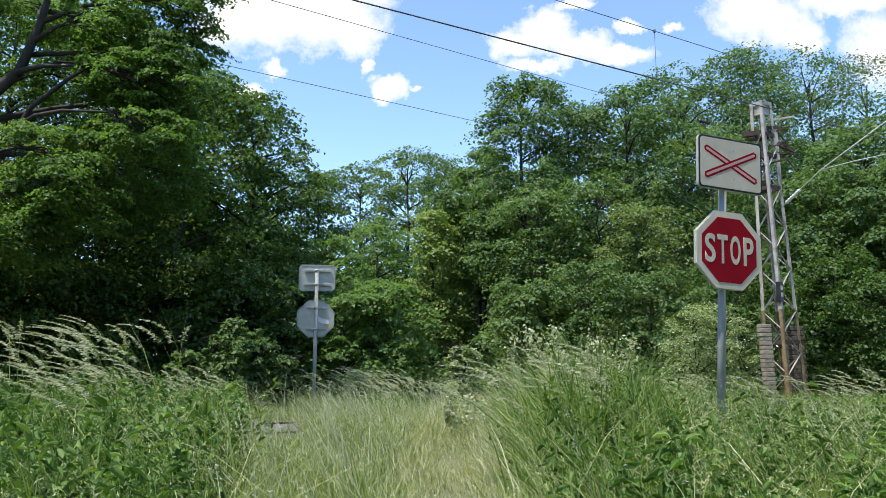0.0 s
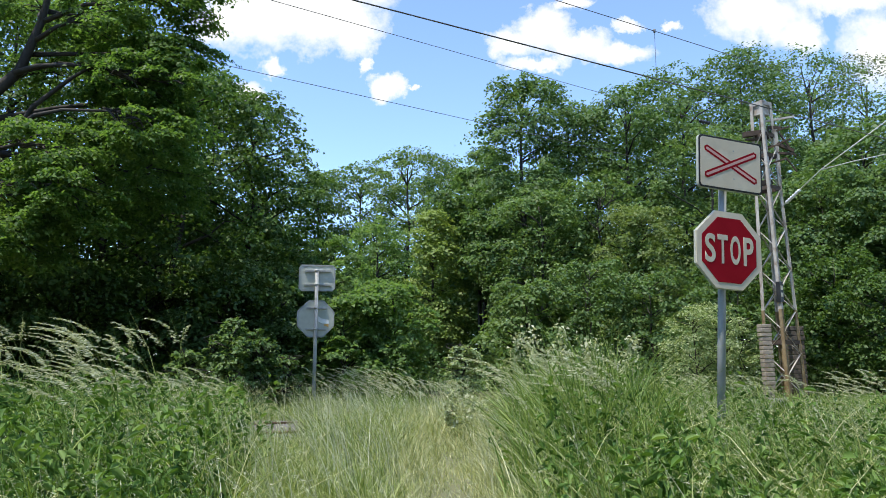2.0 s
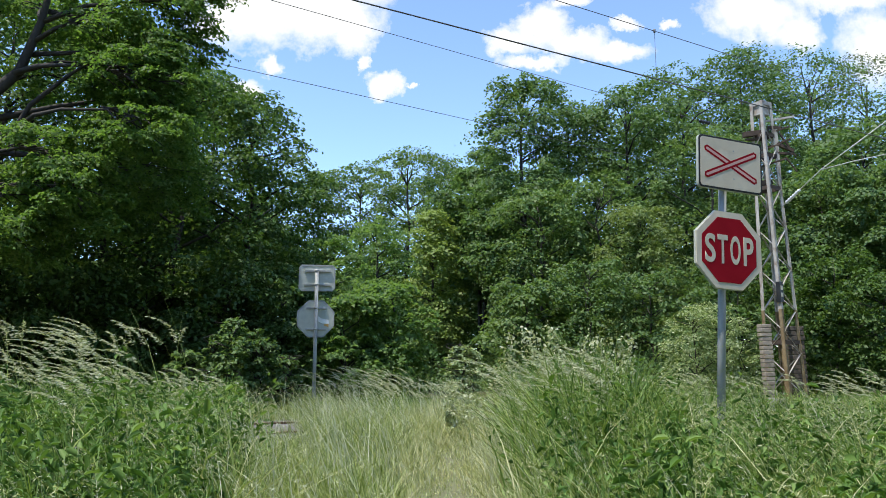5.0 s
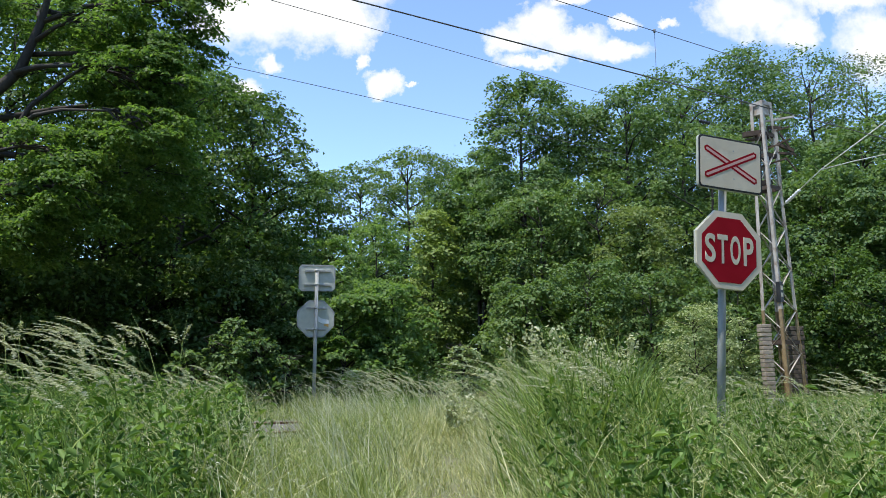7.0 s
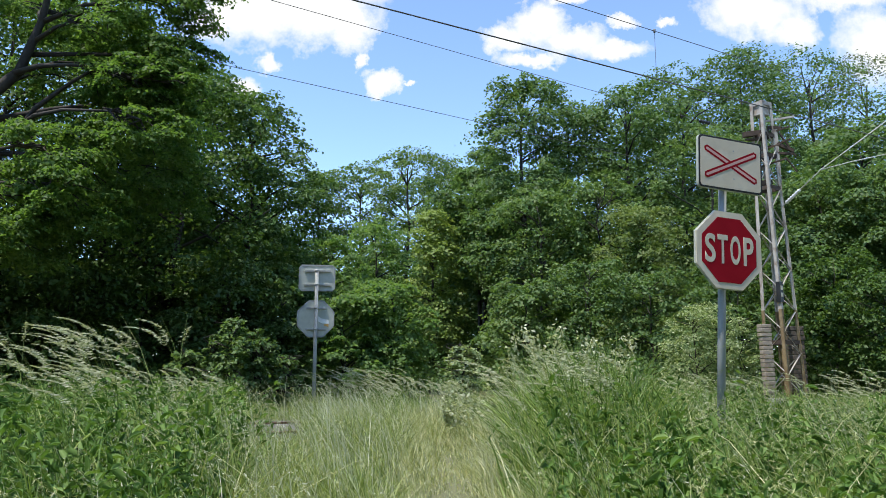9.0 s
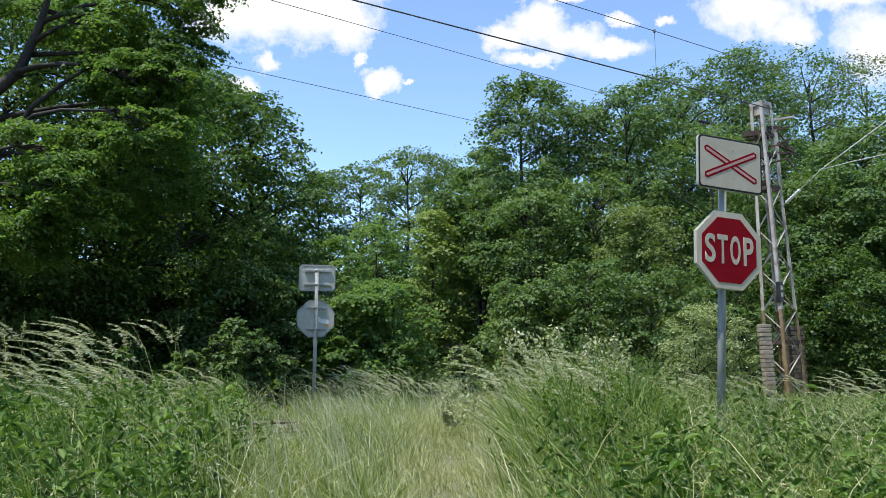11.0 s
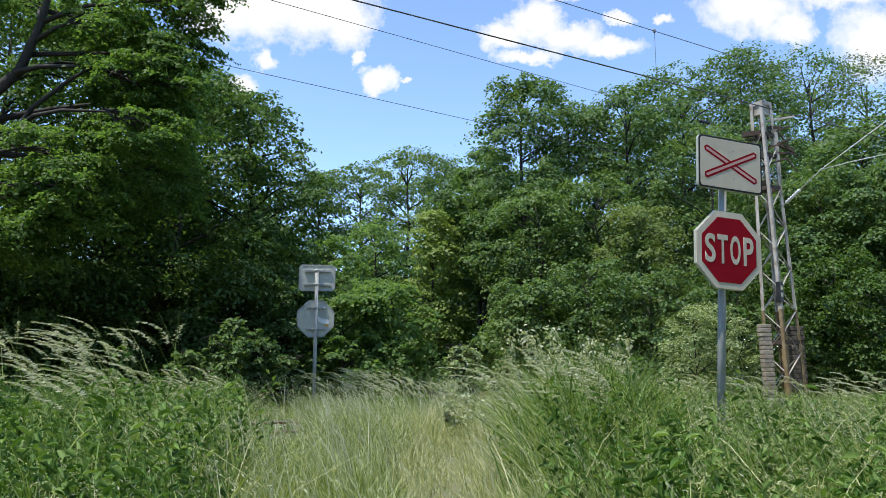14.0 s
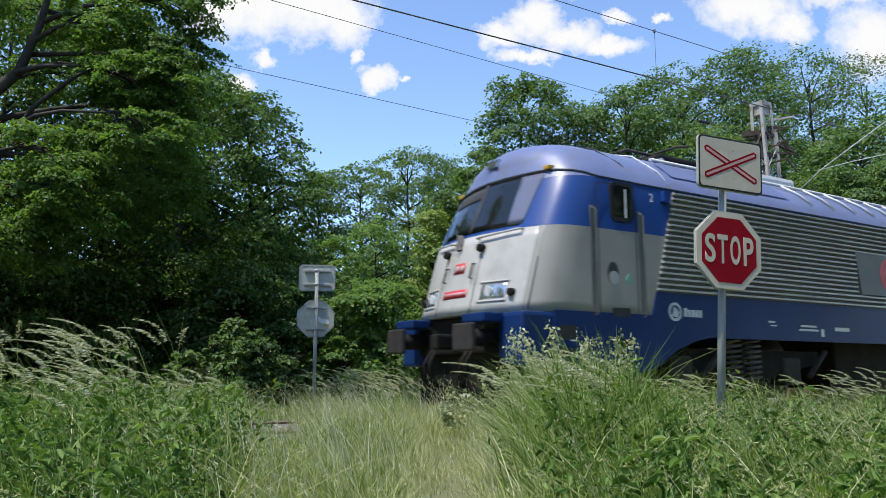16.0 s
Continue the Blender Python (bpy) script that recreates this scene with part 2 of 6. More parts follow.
def trunk_mesh(rng, H, r, targets, zb, lean=(0, 0)):
    bm = bmesh.new()
    n = 7
    pts = [Vector((lean[0] * (k / n) ** 1.3 + rng.normal(0, 0.05) * (k > 0), lean[1] * (k / n) ** 1.3 + rng.normal(0, 0.05) * (k > 0), H * k / n - 0.2 * (k == 0))) for k in range(n + 1)]
    tube(bm, pts, [r * (1.25 if k == 0 else 1) * (1 - 0.85 * k / n) for k in range(n + 1)], 9)
    for t in targets:
        t = Vector(t)
        s = max(zb * 0.8, min(H * 0.92, t.z - 0.55 * math.hypot(t.x, t.y)))
        k = min(n - 1, int(s / H * n))
        o = pts[k].lerp(pts[k + 1], s / H * n - k)
        m1 = o.lerp(t, 0.4) + Vector((rng.normal(0, 0.12), rng.normal(0, 0.12), 0.1))
        m2 = o.lerp(t, 0.75) + Vector((rng.normal(0, 0.12), rng.normal(0, 0.12), 0.12))
        r0 = r * 0.42 * (1 - 0.7 * s / H) + 0.012
        tube(bm, [o, m1, m2, t], [r0, r0 * 0.65, r0 * 0.38, 0.006], 6)
    return bm


TREES = []


def tree(seed, x, y, H, R, z0, material, count=9000, size=0.11, slim=0.7, label="", name="tree", limbs=16, r=None, g=0.0, gaps=0.1, lobe=0.36, category="tree", group="woodland trees", lean=(0, 0)):
    """A tree: tapered trunk with limbs, and a crown of leafy boughs."""
    rng = np.random.default_rng(seed)
    ob = thing(name, pose(x, y, g), label, category, group)
    v, f, cen = crown_mesh(rng, R, z0, H, count, size, slim, gaps, lobe, lean=lean)
    pick = cen[rng.permutation(len(cen))[:limbs]]
    part("trunk", trunk_mesh(rng, H * 0.9, r or H * 0.014, pick, z0, lean), BARK, ob, "dark bark trunk with limbs")
    crown = linked("crown", quads("crown", v, f), material, ob)
    if name == "tree" and y < 26:
        TREES.append((ob, (x, y, g), 0.6 * seed))
    return ob, crown


# ================= ground, track =================
A = radians(58.44)
D, N = Vector((math.sin(A), math.cos(A), 0)), Vector((math.cos(A), -math.sin(A), 0))
P = 8.762          # from the eye to the middle of the track


def on_track(along, side, z=0.0):
    return D * along + N * (side - P) + Vector((0, 0, z))


def ground_z(x, y):
    q = -(x * N.x + y * N.y)
    return -0.06 - 0.10 * min(1, abs(q - P) / 5) + 0.05 * noise.noise(Vector((x * 0.5, y * 0.5, 0))) + max(0, min(1, (q - P - 6) / 20)) * 0.3


def build_ground():
    bm = bmesh.new()
    xs = [-2500, -700, -200, -80] + [-40 + 2 * i for i in range(46)] + [90, 200, 700, 2500]
    ys = [-2500, -700, -200, -60] + [-20 + 2 * i for i in range(46)] + [110, 250, 700, 2500]
    g = [[bm.verts.new((x, y, ground_z(x, y) if max(abs(x), abs(y)) < 100 else -0.1)) for x in xs] for y in ys]
    for r0, r1 in zip(g, g[1:]):
        for i in range(len(xs) - 1):
            bm.faces.new((r0[i], r0[i + 1], r1[i + 1], r1[i])).smooth = True
    tagged(part("ground", bm, SOIL), "brown-green soil overgrown with grass and weeds", "ground", kind="structure")


build_ground()

# ================= woodland =================


def oak_mid(seed, x, y, H, R, z0):
    return tree(seed, x, y, H, R, z0, LEAF_OAK, 16000, 0.105, 0.72, "dark green broadleaf tree at the wood's edge", limbs=22, gaps=0.1, lobe=0.36)


def maple(seed, x, y, H, R, z0):
    return tree(seed, x, y, H, R, z0, LEAF_MAPLE, 20000, 0.132, 0.75, "tall green broadleaf tree in dense leaf", gaps=0.05, lobe=0.44)


def maple_far(seed, x, y, H, R, z0):
    return tree(seed, x, y, H, R, z0, LEAF_MAPLE, 11500, 0.165, 0.75, "tall green broadleaf tree behind the others", gaps=0.05, lobe=0.44)


def lime(seed, x, y, H, R, z0):
    return tree(seed, x, y, H, R, z0, LEAF_LIME, 10800, 0.114, 0.72, "fresh light green young broadleaf tree", gaps=0.08)


def fresh(seed, x, y, H, R, z0):
    return tree(seed, x, y, H, R, z0, LEAF_FRESH, 9500, 0.105, 0.72, "fresh green young tree, its leaves brightened in place of sunlight", gaps=0.0, lobe=0.4)


def ash(seed, x, y, H, R, z0):
    return tree(seed, x, y, H, R, z0, LEAF_LIME, 12500, 0.12, 0.7, "thin-crowned tree with sky showing through", gaps=0.15, lobe=0.4)


def willow(seed, x, y, H, R, z0):
    return tree(seed, x, y, H, R, z0, LEAF_WILLOW, 12500, 0.115, 0.48, "grey-green willow with narrow leaves", gaps=0.05)


def grey(seed, x, y, H, R, z0):
    return tree(seed, x, y, H, R, z0, LEAF_GREY, 9000, 0.15, 0.5, "pale grey-green tree with a thin top", gaps=0.3, lobe=0.3)


def ivy(seed, x, y, H, R, z0):
    return tree(seed, x, y, H, R, z0, LEAF_IVY_SUN, 9500, 0.13, 0.8, "slender tree clad in ivy, early sunlight painted yellow into its leaves", gaps=0.0, lobe=0.5)


def shrub(seed, x, y, H, R, z0):
    return tree(seed, x, y, H, R, z0, LEAF_MAPLE, 6500, 0.105, 0.7, "leafy green shrub under the trees", name="shrub", r=0.04, category="shrub", group="undergrowth")


# same shrub in darker leaves, which paint the shade of the wood's hollows
def shrub_shaded(seed, x, y, H, R, z0):
    return tree(seed, x, y, H, R, z0, LEAF_OAK, 6000, 0.11, 0.7, "green shrub with the wood's shade painted into darker leaves", name="shrub", r=0.04, category="shrub", group="undergrowth")


def pale(seed, x, y, H, R, z0):
    return tree(seed, x, y, H, R, z0, LEAF_PALE, 5200, 0.055, 0.65, "small bush with pale whitish-green leaves", name="bush", r=0.02, category="bush", group="pale bushes", gaps=0.0, lobe=0.4)


oak_mid(100, -6.20, 17.5, 8.00, 1.98, 0.96)
oak_mid(101, -4.92, 19.0, 7.69, 1.69, 1.23)
oak_mid(102, -8.37, 18.5, 9.64, 2.38, 1.16)
oak_mid(103, -11.36, 20.0, 11.55, 2.87, 1.73)
oak_mid(105, -6.91, 22.0, 9.33, 2.33, 1.12)
shrub_shaded(106, -8.30, 16.0, 2.96, 1.45, 0.10)
shrub_shaded(107, -6.46, 16.5, 2.91, 1.50, 0.10)
shrub(108, -5.03, 17.5, 3.37, 1.59, 0.10)
shrub(109, -3.93, 18.5, 3.31, 1.19, 0.10)
shrub_shaded(110, -9.60, 15.5, 3.36, 1.41, 0.10)
maple_far(111, -6.01, 36.0, 10.14, 2.33, 2.03)
maple_far(112, -4.18, 38.0, 11.32, 2.45, 2.83)
ash(113, -1.66, 35.0, 11.26, 1.90, 3.94)
ash(114, 0.32, 38.0, 11.50, 1.72, 4.60)
ash(115, 1.82, 33.0, 10.82, 1.37, 4.33)
maple_far(116, 3.42, 37.0, 10.75, 2.55, 2.15)
fresh(117, -2.19, 25.0, 5.71, 1.25, 0.57)
fresh(118, -3.28, 22.5, 4.64, 1.05, 0.46)
ivy(119, -0.40, 28.0, 6.74, 1.02, 0.20)
fresh(120, -2.31, 21.5, 3.25, 1.30, 0.19)
lime(121, -4.56, 23.0, 4.46, 1.22, 0.22)
maple(122, 2.95, 27.0, 11.55, 1.72, 1.67)
maple(123, 4.96, 29.0, 11.51, 2.25, 2.20)
maple(124, 7.11, 28.5, 11.78, 2.39, 2.37)
maple(125, 9.91, 30.5, 13.37, 2.64, 2.69)
maple(126, 12.85, 31.5, 14.44, 2.87, 2.91)
maple(127, 16.58, 33.0, 15.26, 3.17, 3.07)
grey(128, 21.45, 37.0, 16.66, 2.80, 5.00)
lime(130, 3.18, 24.5, 6.69, 1.67, 0.33)
lime(131, 5.26, 25.0, 7.14, 1.79, 0.36)
willow(132, 6.29, 24.0, 6.01, 1.54, 0.48)
lime(133, 9.43, 26.0, 9.21, 2.16, 0.92)
maple(134, 12.27, 24.5, 7.36, 1.79, 0.37)
maple_far(135, 14.47, 25.5, 9.25, 2.12, 0.93)
maple(136, 13.86, 22.5, 7.00, 1.87, 0.70)
lime(137, 2.34, 21.5, 3.25, 1.22, 0.13)
shrub(138, 4.12, 21.5, 3.89, 1.38, 0.12)
shrub(139, 5.74, 21.0, 3.50, 1.35, 0.11)
shrub_shaded(140, 8.33, 21.5, 4.22, 1.38, 0.13)
shrub_shaded(141, 11.07, 21.5, 4.22, 1.46, 0.13)
shrub_shaded(142, 11.88, 20.5, 3.44, 1.39, 0.10)
shrub_shaded(143, 1.25, 31.0, 2.50, 1.90, 0.11)
shrub_shaded(144, -1.01, 31.0, 2.98, 1.64, 0.10)
shrub_shaded(145, 10.86, 24.0, 3.90, 1.63, 0.12)


pale(146, 5.75, 17.6, 2.15, 0.72, 0.1)
pale(147, 6.35, 17.9, 2.3, 0.62, 0.1)
pale(148, 7.25, 18.6, 1.95, 0.36, 0.1)
pale(149, 0.35, 13.3, 1.1, 0.28, 0.06)
for k, (x, y, h, w) in enumerate(((-3.1, 11.5, 1.45, 0.24), (-2.78, 11.75, 1.15, 0.26), (-2.5, 12.1, 0.9, 0.22), (-3.42, 11.6, 1.2, 0.22), (-3.75, 11.3, 0.95, 0.25), (-2.95, 12.0, 1.3, 0.2))):
    tree(150 + k, x, y, h, w, 0.05, LEAF_MAPLE if k % 2 else LEAF_LIME, 1500, 0.075, 0.6, "low green sapling in the tall grass", name="sapling", r=0.012, category="shrub", group="undergrowth", gaps=0.25, lobe=0.5)

oak_mid(160, -11.6, 21.5, 6.5, 2.4, 0.3)
oak_mid(161, -8.6, 21.0, 6.0, 2.2, 0.3)
shrub_shaded(162, -7.6, 15.6, 3.1, 1.4, 0.1)

maple_far(163, 12.6, 35.5, 14.2, 3.76, 3.0)
maple_far(164, 16.6, 36.0, 14.8, 3.65, 3.0)
maple_far(165, 9.2, 34.5, 12.2, 3.19, 3.0)

maple(172, -13.2, 19.0, 11.8, 2.9, 1.0)
lime(173, -10.3, 17.2, 9.6, 2.0, 1.5)
maple_far(174, -8.8, 24.0, 11.2, 2.4, 2.0)
maple_far(175, -0.2, 41.0, 11.9, 2.6, 3.0)
maple_far(176, 1.45, 30.0, 9.0, 1.6, 3.5)
fresh(170, -2.35, 18.6, 2.6, 1.0, 0.1)
fresh(171, -1.3, 19.3, 2.9, 1.0, 0.1)

# the big oak that hangs over the meadow
SWAY = []


def big_oak():
    rng = np.random.default_rng(7)
    ob = thing("oak_tree", pose(-8.3, 12.6, -0.1), "large spreading oak with dark bent limbs over the meadow", "tree", "woodland trees")
    bm = bmesh.new()
    tube(bm, [(-0.5, 0, -0.3), (-0.4, 0, 1.2), (-0.25, 0.0, 2.9), (-0.05, -0.05, 4.3), (0.3, -0.1, 5.2), (0.68, -0.1, 5.56), (0.99, -0.1, 5.85), (1.29, -0.1, 6.75), (1.44, -0.1, 7.6), (1.7, 0, 9.0)], [0.36, 0.27, 0.22, 0.17, 0.13, 0.105, 0.088, 0.065, 0.045, 0.015], 10)
    part("trunk", bm, BARK, ob, "dark bent trunk")

    def limb(pts, R, thick=0.06, count=4300, drop=0.0):
        """A limb through the points, with twigs and layered leaves round its outer end."""
        a = Vector(pts[0])
        q = [Vector(x) - a for x in pts]
        n = len(q)
        bm = bmesh.new()
        tube(bm, q, [thick * (1 - 0.85 * k / (n - 1)) for k in range(n)], 7)
        v, f, cen = crown_mesh(rng, R, -0.6 * R, 0.6 * R, count, 0.078, 0.62, 0.12, 0.38, 0.5)
        mid = q[-1] - Vector((0.25 * R, -0.25, drop))
        v += np.array(mid)
        for c in cen:
            o = q[-2].lerp(q[-1], rng.uniform(-0.4, 0.9))
            tip = Vector(c) + mid
            tube(bm, [o, o.lerp(tip, 0.5) + Vector((0, 0, 0.08)), tip], [0.017, 0.011, 0.004], 5)
        lb = part("limb", bm, BARK, ob)
        lb.matrix_basis = Matrix.Translation(a)
        linked("spray", quads("spray", v, f), LEAF_SPRAY, lb, "leafy sprays on the limb")
        SWAY.append((lb, a, 0.9 * len(SWAY)))

    # the bare bent limbs that show below the crown
    limb([(-0.1, -0.1, 3.9), (0.5, -0.3, 4.25), (0.95, -0.4, 4.54), (1.25, -0.4, 4.75), (1.43, -0.4, 5.1), (2.02, -0.4, 5.59), (2.36, -0.4, 5.81), (3.03, -0.4, 5.74)], 0.8, 0.085, 3800)
    limb([(1.3, -0.4, 4.8), (1.59, -0.6, 4.88), (2.04, -0.6, 4.98), (2.88, -0.6, 4.96), (3.45, -0.6, 4.78)], 0.75, 0.05, 3800, 0.15)
    limb([(0.95, -0.15, 5.8), (1.4, -0.3, 5.86), (1.92, -0.3, 5.88), (2.35, -0.3, 5.85), (3.67, -0.3, 5.53)], 0.7, 0.055, 3600)
    limb([(1.29, -0.1, 6.75), (2.03, -0.1, 7.06), (3.01, -0.1, 7.15), (3.9, -0.1, 7.2)], 0.62, 0.05, 2300)
    limb([(1.4, -0.1, 7.4), (2.2, -0.1, 7.55), (3.2, -0.1, 7.6), (4.1, -0.1, 7.6)], 0.62, 0.04, 2000)
    # the leafy ones
    limb([(1.2, -0.1, 6.4), (1.6, -0.2, 6.6), (2.0, -0.2, 6.75), (2.6, 0.0, 6.85)], 0.85, 0.05, 4200)
    limb([(1.35, 0, 7.0), (1.3, 0.5, 7.2), (1.4, 1.0, 7.4), (1.7, 1.3, 7.6)], 0.8, 0.05, 3600)
    limb([(1.1, 0, 6.2), (1.9, 0.3, 6.35), (2.9, 0.4, 6.4), (3.55, 0.3, 6.35)], 0.8, 0.05, 4400)
    limb([(0.2, -0.1, 4.9), (1.2, 0.8, 5.5), (1.9, 1.3, 5.8), (2.8, 1.5, 5.75)], 1.1, 0.07, 6200)
    limb([(0.0, 0, 4.5), (1.0, 0.9, 4.6), (1.7, 1.5, 4.6), (2.7, 1.8, 4.5)], 1.15, 0.07, 6800)
    limb([(-0.1, -0.1, 4.0), (0.7, -0.6, 4.2), (1.5, -0.8, 4.3), (2.2, -0.9, 4.2)], 0.85, 0.06, 5000)
    limb([(-0.2, -0.1, 3.5), (0.9, -0.7, 3.7), (1.9, -0.9, 3.65), (2.7, -1.0, 3.5)], 0.75, 0.05, 4600, 0.1)
    limb([(-0.2, 0, 3.3), (0.4, -0.6, 3.6), (0.8, -0.9, 3.7), (1.4, -1.0, 3.4)], 0.85, 0.05, 5000)
    limb([(-0.2, 0, 3.2), (0.6, 0.6, 3.9), (1.0, 1.2, 4.1), (1.6, 1.6, 4.0)], 1.2, 0.06, 6400)
    limb([(-0.2, 0, 3.0), (0.5, -0.5, 3.0), (1.0, -0.8, 2.95), (1.7, -0.9, 2.8)], 0.75, 0.04, 4200)
    limb([(1.44, -0.1, 7.6), (1.2, -0.4, 7.7), (1.1, -0.6, 7.8), (1.1, -0.8, 7.8)], 0.65, 0.04, 2400)
    limb([(0.99, -0.1, 5.85), (1.3, 0.6, 6.3), (1.7, 1.2, 6.5), (2.2, 1.6, 6.7)], 1.0, 0.05, 5200)
    limb([(1.29, -0.1, 6.75), (0.9, 0.5, 7.2), (0.7, 0.9, 7.5), (0.6, 1.2, 7.7)], 0.8, 0.05, 3200)
    limb([(1.5, 0, 7.9), (2.0, 0.3, 8.1), (2.6, 0.5, 8.2), (3.1, 0.6, 8.1)], 0.9, 0.05, 2600)
    limb([(0.3, -0.1, 5.2), (0.2, 0.8, 6.0), (0.3, 1.4, 6.4), (0.7, 1.8, 6.6)], 0.9, 0.06, 2600)
    return ob


big_oak()


def far_woods():
    rng = np.random.default_rng(77)
    k = 40000
    x = rng.uniform(-38, 50, k)
    top = 8.5 + 2.5 * np.sin(x * 0.35) + 1.2 * np.sin(x * 1.1 + 1) + 0.12 * np.maximum(x, 0)
    z = top * np.sqrt(rng.uniform(0, 1, k)) * rng.uniform(0.85, 1.05, k)
    y = 44 + rng.uniform(0, 5, k) + 2 * np.sin(x * 0.8) - 0.002 * x * x
    nor = unit(np.array([-0.2, -0.5, 0.6]) + rng.normal(0, 0.5, (k, 3)))
    v, f = leaves(rng, np.stack([x, y, z], 1), nor, 0.72, 0.7)
    tagged(linked("far_woods", quads("far_woods", v, f), LEAF_OAK), "distant dark green woodland behind the trees", "woodland", kind="stuff")


far_woods()


def unseen_woods():
    """Unseen woods added behind the eye to dim sky light, except along the railway."""
    rng = np.random.default_rng(79)
    k = 17000
    a = rng.uniform(radians(35), radians(325), k)
    r = rng.uniform(15, 21, k) + 2 * np.sin(5 * a)
    x, y = r * np.sin(a), r * np.cos(a)
    ok = np.abs(-(x * N.x + y * N.y) - P) > 3.2
    top = 9.5 + 2 * np.sin(9 * a) + 1.2 * np.sin(23 * a)
    z = top * np.sqrt(rng.uniform(0, 1, k))
    nor = unit(np.stack([-x / r, -y / r, np.full(k, 0.7)], 1) + rng.normal(0, 0.45, (k, 3)))
    v, f = leaves(rng, np.stack([x, y, z], 1)[ok], nor[ok], 0.88, 0.65)
    tagged(linked("far_woods", quads("far_woods", v, f), LEAF_MAPLE), "unseen ring of woodland added to dim the sky light", "woodland", kind="stuff")


unseen_woods()


def undergrowth():
    """Brambles and saplings that close the wood's foot."""
    rng = np.random.default_rng(88)
    # the belt from x 6 to 26 has darker leaves for its shade
    for n, (x0, x1, q0, q1, hm, c, material) in enumerate(((-14, -3, 16.0, 19.0, 1.5, 300, LEAF_OAK), (-4, 6, 19.5, 26, 1.6, 420, LEAF_MAPLE), (4, 20, 13.6, 16.5, 1.35, 420, LEAF_MAPLE), (6, 26, 16, 21, 2.0, 420, LEAF_OAK), (-6, 14, 25, 33, 2.6, 420, LEAF_OAK))):
        x = rng.uniform(x0, x1, c)
        q = rng.uniform(q0, q1, c)
        y = (q + x * N.x) / -N.y
        h = hm * rng.uniform(0.25, 1.0, c)
        m = 36
        i = np.repeat(np.arange(c), m)
        d = unit(rng.normal(size=(c * m, 3)))
        d[:, 2] = np.abs(d[:, 2])
        r = rng.uniform(0.35, 0.75, c)
        pos = np.stack([x[i] + d[:, 0] * r[i], y[i] + d[:, 1] * r[i], h[i] * (0.15 + 0.85 * d[:, 2]) * rng.uniform(0.5, 1.05, c * m)], 1)
        v, f = leaves(rng, pos, unit(d + [0, -0.1, 0.5] + rng.normal(0, 0.35, d.shape)), 0.125, 0.68)
        tagged(linked("undergrowth", quads("undergrowth", v, f), material), "tangled green undergrowth at the wood's foot", "undergrowth", kind="stuff")


undergrowth()

# ================= meadow =================


def blades(rng, x, y, z, h, lean, heading, width):
    """Bent grass blades, three pieces each, from arrays."""
    k = len(x)
    d = np.stack([np.cos(heading), np.sin(heading), np.zeros(k)], 1)
    s = np.stack([-np.sin(heading), np.cos(heading), np.zeros(k)], 1)
    a = rng.uniform(0, np.pi, k)
    s = s * np.cos(a)[:, None] + d * np.sin(a)[:, None]
    base = np.stack([x, y, z], 1)
    v = np.empty((k, 8, 3))
    for i, (u, w) in enumerate(((0, 1.0), (0.4, 0.9), (0.75, 0.6), (1.0, 0.1))):
        c = base + d * (lean * h * u ** 2)[:, None] + np.array([0, 0, 1]) * (h * u * (1 - 0.3 * lean * u))[:, None]
        v[:, 2 * i] = c - s * (width * w / 2)[:, None]
        v[:, 2 * i + 1] = c + s * (width * w / 2)[:, None]
    o = (np.arange(k) * 8)[:, None, None]
    f = np.array([[0, 1, 3, 2], [2, 3, 5, 4], [4, 5, 7, 6]])[None] + o
    return v.reshape(-1, 3), f.reshape(-1, 4)


def left_edge(y):
    return -0.35 - 0.18 * y - 0.22 * max(0, min(1.5, y - 6))


def right_edge(y):
    return 0.27 + 0.055 * y


gz = np.vectorize(ground_z)
PATCHES = []


def clumpy(x, y):
    """0 to 1: where the grass grows in tussocks."""
    return np.array([0.5 + 0.5 * noise.noise(Vector((a * 4.0, b * 4.0, 3))) + 0.3 * noise.noise(Vector((a * 11, b * 11, 8))) for a, b in zip(x, y)])


def meadow_patch(seed, x0, x1, y0, y1, density, name="grass"):
    """A patch of meadow grass; short on the trodden path, tall beside it."""
    rng = np.random.default_rng(seed)
    k = int((x1 - x0) * (y1 - y0) * density)
    x, y = rng.uniform(x0, x1, k), rng.uniform(y0, y1, k)
    q = -(x * N.x + y * N.y)
    path = np.exp(-((x - 0.06) / (0.14 + 0.022 * y)) ** 2)
    h = rng.uniform(0.28, 0.62, k) * (1 - 0.8 * path * np.clip((9.5 - y) / 3, 0, 1)) * 0.85 * (0.75 + 0.35 * np.sin(x * 2.1 + y) * np.sin(y * 1.7))
    rut = np.exp(-((x + 0.218 * y) / 0.34) ** 4) * np.clip((y - 6.0) / 1.2, 0, 1) * (y < 10.1)
    h *= 1 - 0.84 * rut
    h *= np.where(np.abs(q - P) < 1.3, 0.85, 1)
    h *= 1 - 0.8 * np.exp(-(((x + 2.1) / 0.4) ** 2 + ((y - 9.5) / 0.6) ** 2))
    h *= np.where(y < 3.4, 0.72, 1)
    h *= 0.72 + 0.55 * clumpy(x, y)
    cx, cy = (x0 + x1) / 2, (y0 + y1) / 2
    v, f = blades(rng, x - cx, y - cy, gz(x, y) - 0.02, h, rng.uniform(0.15, 0.9, k), np.pi + rng.normal(0, 1.7, k), rng.uniform(0.0025, 0.0055, k) * (1 + y / 14))
    return cx, cy, quads(name, v, f)


